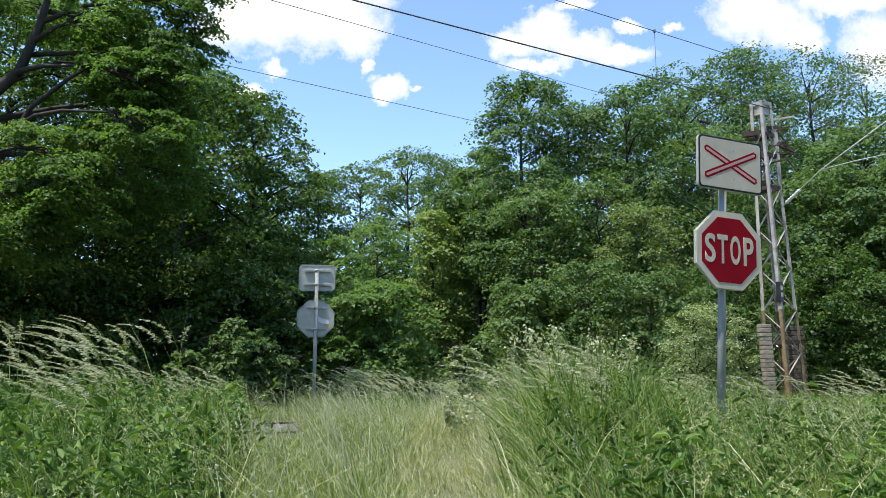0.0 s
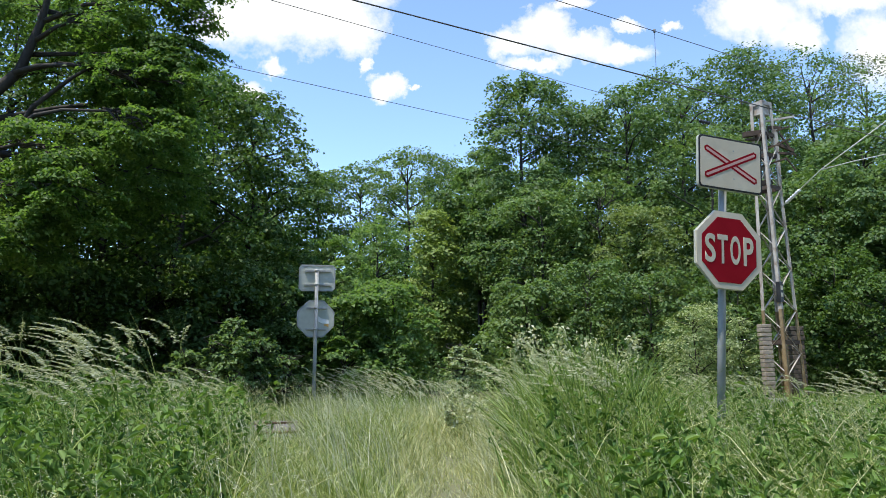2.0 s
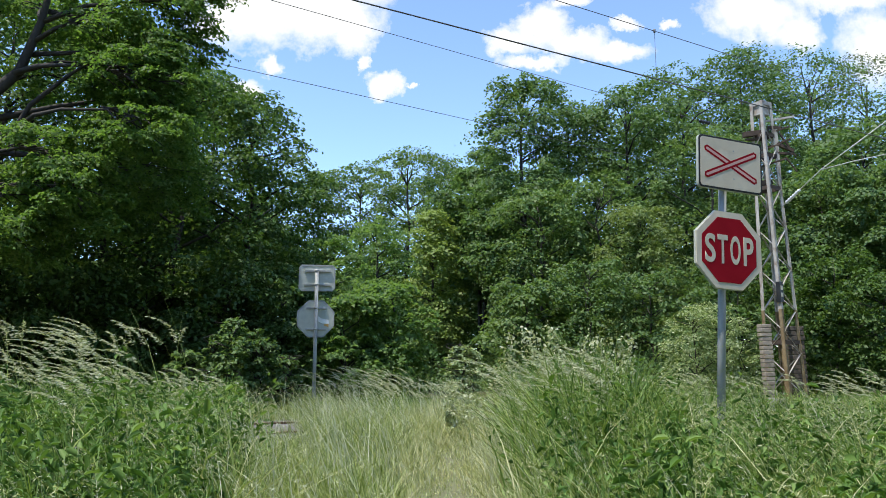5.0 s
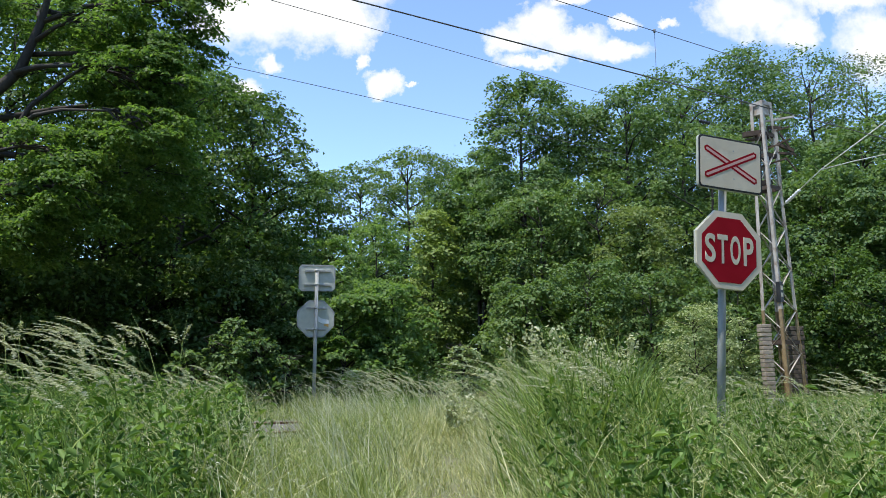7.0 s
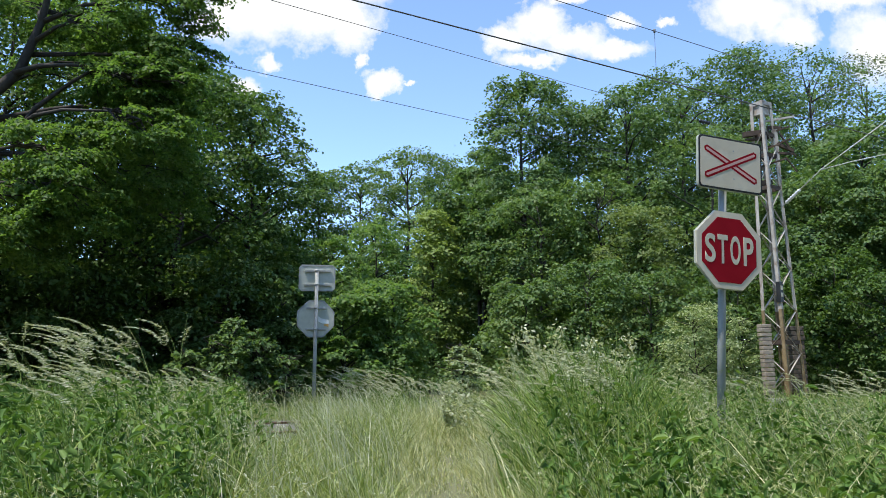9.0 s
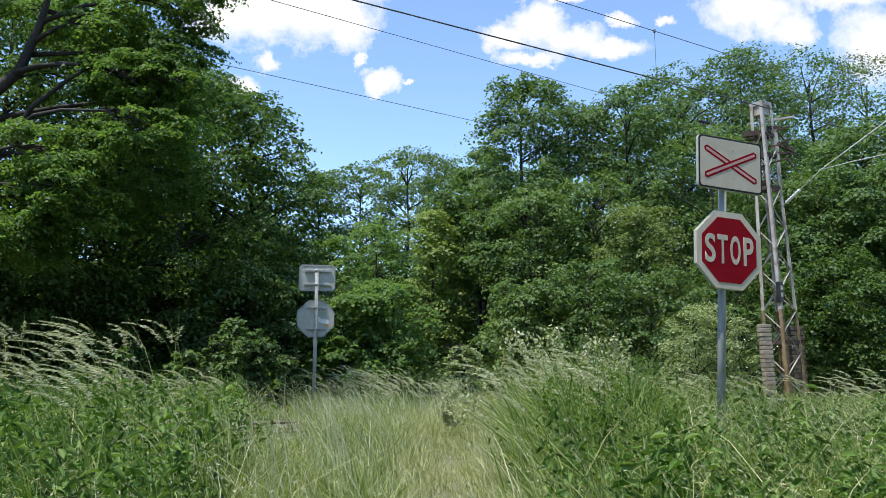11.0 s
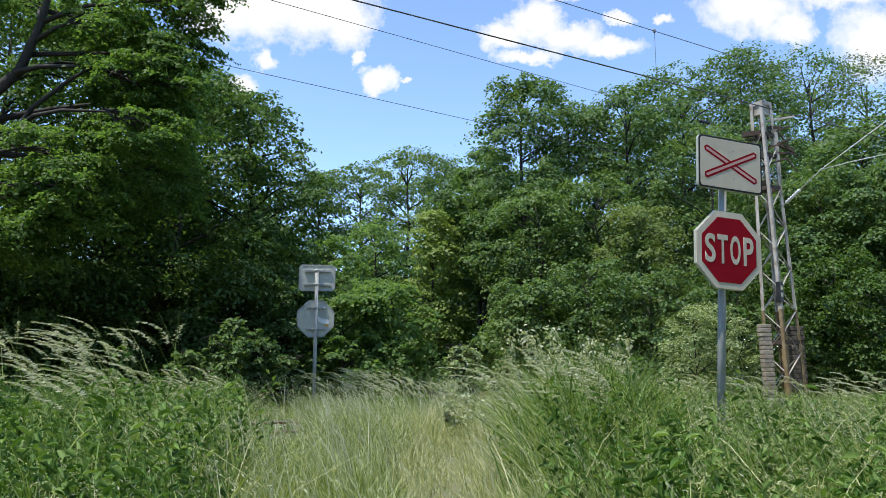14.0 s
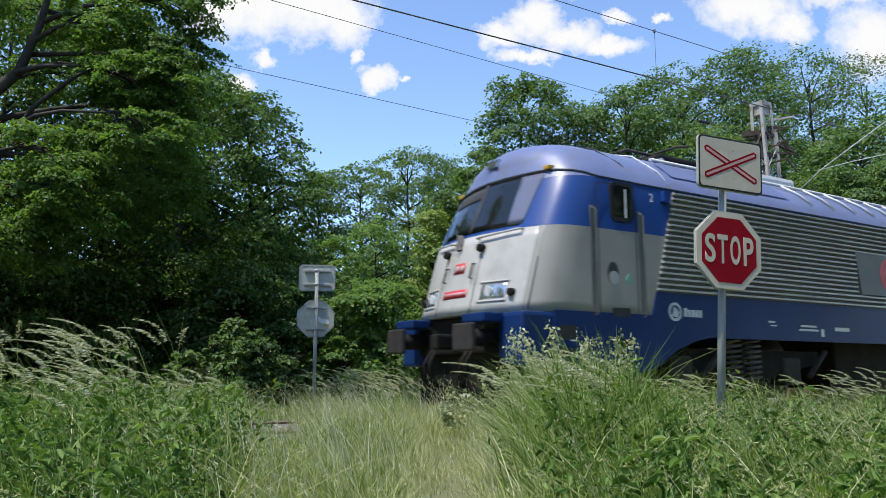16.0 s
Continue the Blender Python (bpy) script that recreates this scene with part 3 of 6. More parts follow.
def mound(x, y):
    """The growth beside the path swells to a mound before the rails."""
    return 1 + 0.5 * np.exp(-((x / y - 0.21) / 0.08) ** 2) * np.clip((y - 3.5) / 2, 0, 1)


def weed_grass():
    """Green blades that stand among the weeds."""
    n = 0
    for x0, x1, y0, y1, dens in ((-2.3, -0.65, 1.3, 3.0, 420), (-3.6, -0.95, 3.0, 4.8, 480), (-4.8, -1.3, 4.8, 7.0, 480), (-6.5, -1.7, 7.0, 9.0, 500), (0.42, 2.0, 1.3, 3.0, 1500), (0.5, 3.6, 3.0, 4.8, 1150), (0.62, 5.0, 4.8, 7.0, 850), (0.75, 6.2, 7.0, 9.0, 650)):
        n += 1
        rng = np.random.default_rng(380 + n)
        k = int((x1 - x0) * (y1 - y0) * dens)
        x, y = rng.uniform(x0, x1, k) + rng.normal(0, 0.08, k), rng.uniform(y0, y1, k) + rng.normal(0, 0.1, k)
        lush = 0.75 + 0.4 * np.sin(1.3 * x + 0.7) * np.cos(1.1 * y) + 0.15 * np.exp(-((x - 0.14 * y - 0.35) / 0.6) ** 2)
        h = rng.uniform(0.3, 0.75, k) * np.where((x < 0) & (x > -0.3 - 0.18 * y - 0.22 * np.clip(y - 6, 0, 1.5)), 0.15, 1) * lush * mound(x, y) * (0.72 + 0.5 * clumpy(x, y)) * np.where(y < 3.2, 0.75, 1)
        cx, cy = (x0 + x1) / 2, (y0 + y1) / 2
        v, f = blades(rng, x - cx, y - cy, gz(x, y) - 0.02, h, rng.uniform(0.1, 0.9, k), np.pi + rng.normal(0, 1.5, k), rng.uniform(0.004, 0.011, k) * (1 + y / 16))
        ob = tagged(linked("weed_grass", quads("weed_grass", v, f), GRASS_GREEN), "lush green grass among the weeds", "grass", kind="stuff")
        ob.matrix_basis = pose(cx, cy, 0)
        PATCHES.append((ob, (cx, cy, 0), 1.8, 0.7 * n))


weed_grass()


def meadow():
    i = 0
    for y0, y1, dens in ((1.6, 3.2, 1500), (3.2, 5.0, 2500), (5.0, 7.0, 2000), (7.0, 9.5, 1500), (9.5, 13.0, 700)):
        ym = (y0 + y1) / 2
        edges = [left_edge(ym) - 0.3, -0.12 - 0.035 * ym, right_edge(ym) - 0.1, right_edge(ym) + 0.3 + 0.02 * ym]
        for x0, x1, grass in zip(edges, edges[1:], (GRASS_MIX, GRASS_PALE, GRASS_MIX)):
            i += 1
            cx, cy, me = meadow_patch(300 + i, x0, x1, y0, y1, dens)
            ob = tagged(linked("meadow_grass", me, grass), "pale dry meadow grass bending in the wind", "grass", kind="stuff")
            ob.matrix_basis = pose(cx, cy, 0)
            PATCHES.append((ob, (cx, cy, 0), 1.6, 0.55 * i))
    # broad belts beside the weeds and beyond the track
    for n, (x0, x1, y0, y1, dens) in enumerate(((-7.5, -2.6, 7.0, 12.0, 200), (2.2, 9.0, 8.0, 12.5, 240), (-8, 0, 12.5, 16, 130), (0, 14, 13, 18.5, 110))):
        cx, cy, me = meadow_patch(340 + n, x0, x1, y0, y1, dens)
        ob = tagged(linked("meadow_grass", me, GRASS_GREEN), "green meadow grass along the railway", "grass", kind="stuff")
        ob.matrix_basis = pose(cx, cy, 0)


meadow()


def clearing_grass():
    """Short grass over the rest of the clearing, round the eye."""
    rng = np.random.default_rng(370)
    k = 12000
    x, y = rng.uniform(-9, 9, k), rng.uniform(-9, 4, k)
    keep = (np.hypot(x, y) > 0.5) & ((y < 1.4) | (np.abs(x) > 0.75 * y + 0.6))
    x, y = x[keep], y[keep]
    k = len(x)
    v, f = blades(rng, x, y, gz(x, y) - 0.02, rng.uniform(0.08, 0.26, k), rng.uniform(0.2, 1.0, k), rng.uniform(0, 6.28, k), rng.uniform(0.008, 0.016, k))
    tagged(linked("clearing_grass", quads("clearing_grass", v, f), GRASS_GREEN), "short green grass round the clearing", "grass", kind="stuff")


clearing_grass()


def weeds(seed, x0, x1, y0, y1, count, side, hmax):
    """Nettles and broad-leaved weeds: stems with opposite leaves."""
    rng = np.random.default_rng(seed)
    vs, fs, n = [], [], 0
    cx, cy = (x0 + x1) / 2, (y0 + y1) / 2
    pos, nor, siz, sx, sy, sh = [], [], [], [], [], []
    while len(sx) < count:
        x, y = rng.uniform(x0, x1), rng.uniform(y0, y1)
        if side < 0 and x > left_edge(y) + rng.normal(0, 0.1) or side > 0 and x < right_edge(y) + 0.15 + rng.normal(0, 0.12):
            count -= 1
            continue
        h = hmax * rng.choice([0.45, 0.7, 0.85, 1.0, 1.15]) * rng.uniform(0.8, 1.1) * max(0.4, 0.9 + 0.5 * noise.noise(Vector((x * 2.4, y * 1.8, 4)))) * min(1, 0.5 + y / 8) * mound(x, y)
        lx, ly = rng.normal(-0.07, 0.07), rng.normal(0, 0.07)
        sx.append(x), sy.append(y), sh.append(h)
        m = int(5 + h * 14)
        z = ground_z(x, y)
        turn = rng.uniform(0, 6.28)
        for j in range(m):
            u = 0.25 + 0.75 * (j / m)
            for o in (0, math.pi):
                a = turn + j * 1.57 + o + rng.normal(0, 0.25)
                s = rng.uniform(0.028, 0.068) * (1.15 - 0.45 * u) * min(1, 0.62 + y / 9)
                dx, dy = math.cos(a), math.sin(a)
                pos.append((x + lx * u + dx * s * 0.75 - cx, y + ly * u + dy * s * 0.75 - cy, z + h * u))
                nor.append((dx * 0.45, dy * 0.45, 0.8))
                siz.append(s * 1.15)
    pos, nor, siz = np.array(pos), np.array(nor), np.array(siz)
    nn = unit(nor + rng.normal(0, 0.5, nor.shape))
    v, f = broad_leaves(rng, pos, nn, siz * rng.choice([0.8, 1.0, 1.5], len(siz), p=[0.4, 0.45, 0.15]), 0.4, 0.2)
    bx, by = np.array(sx), np.array(sy)
    v2, f2 = blades(rng, bx - cx, by - cy, gz(bx, by), np.array(sh), np.full(len(bx), 0.12), np.full(len(bx), np.pi), np.full(len(bx), 0.006))
    return cx, cy, quads("weeds", np.concatenate([v, v2]), np.concatenate([f, f2 + len(v)]))


def dry_stalks():
    """Thin straw-coloured stalks with small heads all over the meadow."""
    n = 0
    for x0, x1, y0, y1, c in ((-1.6, 0.3, 2.2, 4.5, 500), (-2.2, 0.6, 4.5, 7.0, 900), (-3.0, 1.0, 7.0, 11.0, 1300), (0.4, 3.4, 2.4, 5.0, 420), (0.6, 5.0, 5.0, 8.5, 800), (-4.5, -1.6, 3.0, 7.0, 350)):
        n += 1
        rng = np.random.default_rng(700 + n)
        x, y = rng.uniform(x0, x1, c), rng.uniform(y0, y1, c)
        path = np.maximum(np.exp(-((x - 0.06) / (0.2 + 0.025 * y)) ** 2) * (y < 9), np.exp(-((x + 0.218 * y) / 0.45) ** 4) * (y > 5.5) * (y < 10))
        h = rng.uniform(0.35, 0.75, c) * (1 - 0.9 * path) * np.where(y < 3.2, 0.75, 1)
        cx, cy = (x0 + x1) / 2, (y0 + y1) / 2
        lean, head = rng.uniform(0.1, 0.7, c), np.pi + rng.normal(0, 0.8, c)
        z = gz(x, y)
        v, f = blades(rng, x - cx, y - cy, z, h, lean, head, np.full(c, 0.0028) * (1 + y / 12))
        m = 6
        u = rng.uniform(0.8, 1.02, (c, m))
        px = (x - cx)[:, None] + (np.cos(head) * lean * h)[:, None] * u ** 2 + rng.normal(0, 0.006, (c, m))
        py = (y - cy)[:, None] + (np.sin(head) * lean * h)[:, None] * u ** 2 + rng.normal(0, 0.006, (c, m))
        pz = z[:, None] + h[:, None] * u * (1 - 0.3 * lean[:, None] * u)
        pos = np.stack([px, py, pz], 2).reshape(-1, 3)
        v2, f2 = leaves(rng, pos, unit(rng.normal(size=pos.shape)), 0.018, 0.2)
        ob = tagged(linked("dry_stalks", quads("dry_stalks", np.concatenate([v, v2]), np.concatenate([f, f2 + len(v)])), STRAW), "thin straw-coloured grass stalks in seed", "grass", kind="stuff")
        ob.matrix_basis = pose(cx, cy, 0)
        PATCHES.append((ob, (cx, cy, 0), 2.2, 0.9 * n))


dry_stalks()


def arching_grass():
    """Long pale blades and nodding heads that arch over the weeds."""
    for n, (x0, x1, y0, y1, c) in enumerate(((0.35, 1.8, 2.0, 4.0, 120), (1.2, 3.4, 3.0, 5.5, 150), (0.6, 4.4, 5.0, 7.2, 190), (-2.0, -0.6, 2.2, 4.2, 90), (-3.6, -1.0, 4.2, 7.0, 130))):
        rng = np.random.default_rng(760 + n)
        x, y = rng.uniform(x0, x1, c), rng.uniform(y0, y1, c)
        cx, cy = (x0 + x1) / 2, (y0 + y1) / 2
        h = rng.uniform(0.5, 0.82, c) * np.where(y < 3.2, 0.75, 1) * mound(x, y) ** 0.6
        lean, head = rng.uniform(0.5, 1.15, c), np.where(rng.uniform(0, 1, c) < 0.6, np.pi, 0) + rng.normal(0, 0.7, c)
        z = gz(x, y)
        v, f = blades(rng, x - cx, y - cy, z, h, lean, head, np.full(c, 0.0065))
        m = 26
        u = rng.uniform(0.8, 1.0, (c, m))
        px = (x - cx)[:, None] + (np.cos(head) * lean * h)[:, None] * u ** 2 + rng.normal(0, 0.008, (c, m))
        py = (y - cy)[:, None] + (np.sin(head) * lean * h)[:, None] * u ** 2 + rng.normal(0, 0.008, (c, m))
        pz = z[:, None] + h[:, None] * u * (1 - 0.3 * lean[:, None] * u)
        ok = np.repeat(rng.uniform(0, 1, c) < 0.5, m)
        pos = np.stack([px, py, pz], 2).reshape(-1, 3)[ok]
        v2, f2 = leaves(rng, pos, unit(rng.normal(size=pos.shape)), 0.02, 0.18)
        ob = tagged(linked("arching_grass", quads("arching_grass", np.concatenate([v, v2]), np.concatenate([f, f2 + len(v)])), GRASS_PALE), "long pale grass blades arching over the weeds", "grass", kind="stuff")
        ob.matrix_basis = pose(cx, cy, 0)
        PATCHES.append((ob, (cx, cy, 0), 2.4, 1.1 * n))


arching_grass()


def weed_beds():
    i = 0
    for side, cells in ((-1, ((-2.0, -0.5, 1.3, 3.0, 320), (-3.4, -0.8, 3.0, 4.8, 600), (-4.6, -1.0, 4.8, 7.0, 600), (-6.5, -1.6, 7.0, 9.4, 620), (-6.5, -4.0, 4.2, 7.0, 300))),
                        (1, ((0.2, 1.7, 1.3, 3.0, 110), (0.25, 1.8, 3.0, 4.8, 190), (1.8, 3.6, 2.6, 4.8, 230), (0.4, 2.4, 4.8, 7.0, 220), (2.4, 5.2, 4.6, 7.0, 300), (1.2, 6.2, 7.0, 8.6, 240)))):
        for x0, x1, y0, y1, c in cells:
            i += 1
            cx, cy, me = weeds(400 + i, x0, x1, y0, y1, c, side, 0.64 if side < 0 else 0.57)
            ob = tagged(linked("weeds", me, WEED), "green nettles and broad-leaved weeds", "weeds", kind="stuff")
            ob.matrix_basis = pose(cx, cy, 0)
            PATCHES.append((ob, (cx, cy, 0), 1.3, 0.8 * i))


weed_beds()


def seed_tuft(seed, x, y, count, hmin, hmax, spread, lean=0.35):
    """A tuft of tall grass in flower: stems, leaves and drooping panicles."""
    rng = np.random.default_rng(seed)
    ob = thing("tall_grass", pose(x, y, ground_z(x, y)), "tall flowering grass with pale drooping seed heads", "grass", "tall grasses")
    k = count
    bx, by = rng.normal(0, spread, k), rng.normal(0, spread, k)
    h = rng.uniform(hmin, hmax, k)
    head = np.pi + rng.normal(0, 0.5, k)
    le = rng.uniform(0.6, 1.4, k) * lean
    v, f = blades(rng, bx, by, np.zeros(k), h, le, head, np.full(k, 0.0045))
    k2 = count * 9
    v2, f2 = blades(rng, rng.normal(0, spread, k2), rng.normal(0, spread, k2), np.zeros(k2), rng.uniform(0.28, 0.6, k2) * hmax, rng.uniform(0.3, 1.0, k2), np.pi + rng.normal(0, 0.9, k2), np.full(k2, 0.007))
    linked("foliage", quads("foliage", np.concatenate([v, v2]), np.concatenate([f, f2 + len(v)])), GRASS_GREEN, ob, "green stems and blades")
    n = 105
    u = rng.uniform(0.76, 1.0, (k, n))
    d = np.stack([np.cos(head), np.sin(head)], 1)
    L = (1 - u) * 0.17 * rng.uniform(0.2, 1.0, (k, n)) + 0.006
    a = head[:, None] + rng.normal(0, 0.5, (k, n))
    nod = 1.9 * (u - 0.76) ** 2 * h[:, None]
    px = bx[:, None] + d[:, :1] * ((le * h)[:, None] * u ** 2 + nod) + np.cos(a) * L
    py = by[:, None] + d[:, 1:] * ((le * h)[:, None] * u ** 2 + nod) + np.sin(a) * L
    pz = h[:, None] * u * (1 - 0.3 * le[:, None] * u) - L * 0.35 - 0.75 * nod
    pos = np.stack([px, py, pz], 2).reshape(-1, 3)
    t = unit(np.stack([np.cos(a), np.sin(a), rng.uniform(-0.5, 0.3, a.shape)], 2).reshape(-1, 3))
    s = unit(np.cross(t, rng.normal(size=t.shape)))
    m = len(pos)
    ln, w = rng.uniform(0.018, 0.04, m)[:, None], 0.0062
    vv = np.stack([pos - t * ln / 2, pos + s * w / 2, pos + t * ln / 2, pos - s * w / 2], 1).reshape(-1, 3)
    tagged(linked("panicle", quads("panicle", vv, np.arange(4 * m).reshape(-1, 4)), STRAW, ob, "pale seed heads"), kind="stuff")
    PATCHES.append((ob, (x, y, ground_z(x, y)), 3.8, 0.37 * seed))
    return ob


TUFTS = random.Random(5)
for k in range(16):                                    # beside the meadow, above the nettles
    y = TUFTS.uniform(4.6, 6.6)
    seed_tuft(500 + k, TUFTS.uniform(-0.64, -0.35) * y, y, 8, 0.8, 1.42, 0.22, 0.4)
for k in range(6):
    y = TUFTS.uniform(7.0, 8.5)
    seed_tuft(520 + k, TUFTS.uniform(-0.44, -0.27) * y, y, 8, 0.6, 0.95, 0.16)
for k in range(11):                                    # clump beside the path
    y = TUFTS.uniform(6.2, 7.6)
    seed_tuft(540 + k, TUFTS.uniform(0.13, 0.24) * y, y, 9, 0.6, 1.05, 0.22, 0.3)
for k in range(9):                                     # fuller panicles near the path
    y = TUFTS.uniform(4.9, 6.0)
    seed_tuft(600 + k, TUFTS.uniform(0.14, 0.26) * y, y, 4, 0.75, 1.15, 0.12, 0.4)
for k in range(13):                                    # along the rails
    y = TUFTS.uniform(8.5, 11.5)
    seed_tuft(560 + k, TUFTS.uniform(0.28, 0.6) * y, y, 7, 0.6, 0.98, 0.25, 0.5)


def tall_herb(seed, x, y, stems, h0, h1):
    """A slender herb with pale whitish leaves and flower heads."""
    rng = np.random.default_rng(seed)
    g = ground_z(x, y)
    ob = thing("tall_herb", pose(x, y, g), "slender wild herb with pale whitish flower heads", "wild plant", "pale herbs")
    bx, by, h = rng.normal(0, 0.1, stems), rng.normal(0, 0.1, stems), rng.uniform(h0, h1, stems)
    head, le = np.pi + rng.normal(0, 0.9, stems), rng.uniform(0.05, 0.3, stems)
    v, f = blades(rng, bx, by, np.zeros(stems), h, le, head, np.full(stems, 0.007))
    linked("foliage", quads("foliage", v, f), GRASS_GREEN, ob, "green stems")
    n = 85
    u = rng.uniform(0.4, 1.03, (stems, n))
    px = bx[:, None] + (np.cos(head) * le * h)[:, None] * u ** 2
    py = by[:, None] + (np.sin(head) * le * h)[:, None] * u ** 2
    pz = h[:, None] * u * (1 - 0.3 * le[:, None] * u)
    pos = np.stack([px, py, pz], 2).reshape(-1, 3) + rng.normal(0, 0.028, (stems * n, 3))
    v, f = leaves(rng, pos, unit(rng.normal(size=pos.shape) + [0, -0.3, 0.5]), 0.044, 0.55)
    tagged(linked("blossom", quads("blossom", v, f), FLOWER, ob, "pale leaves and flower heads"), kind="stuff")
    PATCHES.append((ob, (x, y, g), 6.0, 0.41 * seed))


for k in range(10):
    y = TUFTS.uniform(7.0, 8.0)
    tall_herb(620 + k, TUFTS.uniform(0.07, 0.27) * y, y, 4, 0.75, 1.2)
for k in range(4):
    y = TUFTS.uniform(7.4, 8.4)
    tall_herb(640 + k, TUFTS.uniform(0.0, 0.06) * y, y, 2, 0.4, 0.65)
for k in range(10):                                    # at the foot of the wood, beyond the rails
    y = TUFTS.uniform(13.2, 15.0)
    seed_tuft(660 + k, TUFTS.uniform(-0.27, -0.02) * y, y, 9, 0.7, 1.1, 0.2, 0.45)
for k in range(8):                                     # before the crossing
    y = TUFTS.uniform(10.5, 13)
    seed_tuft(580 + k, TUFTS.uniform(-0.22, 0.06) * y, y, 7, 0.5, 0.75, 0.2)

# ================= railway =================
TURN = math.degrees(math.atan2(D.y, D.x))


def railway():
    tr = thing("railway_track", pose(*on_track(0, 0), 0, 0, TURN), "single railway track overgrown with grass", "railway track")
    for s in (-1, 1):
        bm = bmesh.new()
        box(bm, -120, 300, s * 0.755 - 0.036, s * 0.755 + 0.036, -0.04, 0.0, 0.006)
        box(bm, -120, 300, s * 0.755 - 0.008, s * 0.755 + 0.008, -0.15, -0.041)
        box(bm, -120, 300, s * 0.755 - 0.07, s * 0.755 + 0.07, -0.165, -0.151)
        part("rail", bm, RAIL_STEEL, tr, "rusty steel rail")
    bm = bmesh.new()
    prism(bm, [(-1.28, -0.3), (1.28, -0.3), (1.28, -0.2), (0.9, -0.166), (-0.9, -0.166), (-1.28, -0.2)], -0.13, 0.13, Matrix.Rotation(radians(90), 4, "Z"))
    me = bpy.data.meshes.new("sleeper")
    bm.to_mesh(me)
    bm.free()
    me.materials.append(CONCRETE)
    for k in range(80):
        sl = new("sleeper", me)
        sl.parent = tr
        sl.location = (-16 + 0.6 * k, 0, 0)
    bm = bmesh.new()
    rows = []
    for i in range(421):
        x = -120 + i
        rows.append([bm.verts.new((x, y, z + 0.03 * noise.noise(Vector((x * 1.3, y * 2, 5))))) for y, z in ((-2.6, -0.38), (-1.9, -0.24), (-1.2, -0.21), (0, -0.2), (1.2, -0.21), (1.9, -0.24), (2.6, -0.38))])
    for r0, r1 in zip(rows, rows[1:]):
        for j in range(6):
            bm.faces.new((r0[j], r1[j], r1[j + 1], r0[j + 1])).smooth = True
    part("ballast", bm, BALLAST, tr, "grey-brown ballast bed")
    rng = np.random.default_rng(9)
    k = 9000
    x, y = rng.uniform(-8, 30, k), rng.uniform(-2.0, 2.0, k)
    nor = unit(rng.normal(size=(k, 3)) + np.array([0, 0, 1.2]))
    v, f = leaves(rng, np.stack([x, y, -0.19 + rng.uniform(0, 0.03, k)], 1), nor, 0.055, 0.9, -0.3)
    tagged(linked("stones", quads("stones", v, f), BALLAST, tr), kind="stuff")
    for j in range(3):
        for y in (-1.25, 0.0, 1.25):
            bm = bmesh.new()
            w = 0.6 if y == 0 else 0.36
            box(bm, 1.9 + 0.9 * j, 2.78 + 0.9 * j, y - w, y + w, -0.14, -0.015, 0.012)
            part("crossing_slab", bm, OLD_SLAB, tr, "weathered concrete crossing slab")


railway()


def octagon(r):
    return [(r * math.cos(radians(22.5 + 45 * k)) / math.cos(radians(22.5)), r * math.sin(radians(22.5 + 45 * k)) / math.cos(radians(22.5))) for k in range(8)]


def lettering(text, material, parent, name, width, height, at, m=Matrix(), depth=0.001, bold=0.03, spacing=1.0):
    """Flat letters of a given size; they read along local x, upright in z, facing -y."""
    cu = bpy.data.curves.new(name, "FONT")
    cu.body, cu.align_x, cu.align_y = text, "CENTER", "CENTER"
    cu.offset, cu.extrude, cu.space_character = bold, 0.01, spacing
    tmp = bpy.data.objects.new(name, cu)
    scene.collection.objects.link(tmp)
    bpy.context.view_layer.update()
    me = bpy.data.meshes.new_from_object(tmp.evaluated_get(bpy.context.evaluated_depsgraph_get()))
    bpy.data.objects.remove(tmp)
    co = np.array([v.co[:] for v in me.vertices])
    lo, hi = co.min(0), co.max(0)
    c = (lo + hi) / 2
    for v in me.vertices:
        p = Vector(((v.co.x - c[0]) * width / (hi[0] - lo[0]), -(v.co.z - c[2]) * depth / 0.01, (v.co.y - c[1]) * height / (hi[1] - lo[1])))
        v.co = m @ (p + Vector(at))
    return linked(name, me, material, parent)


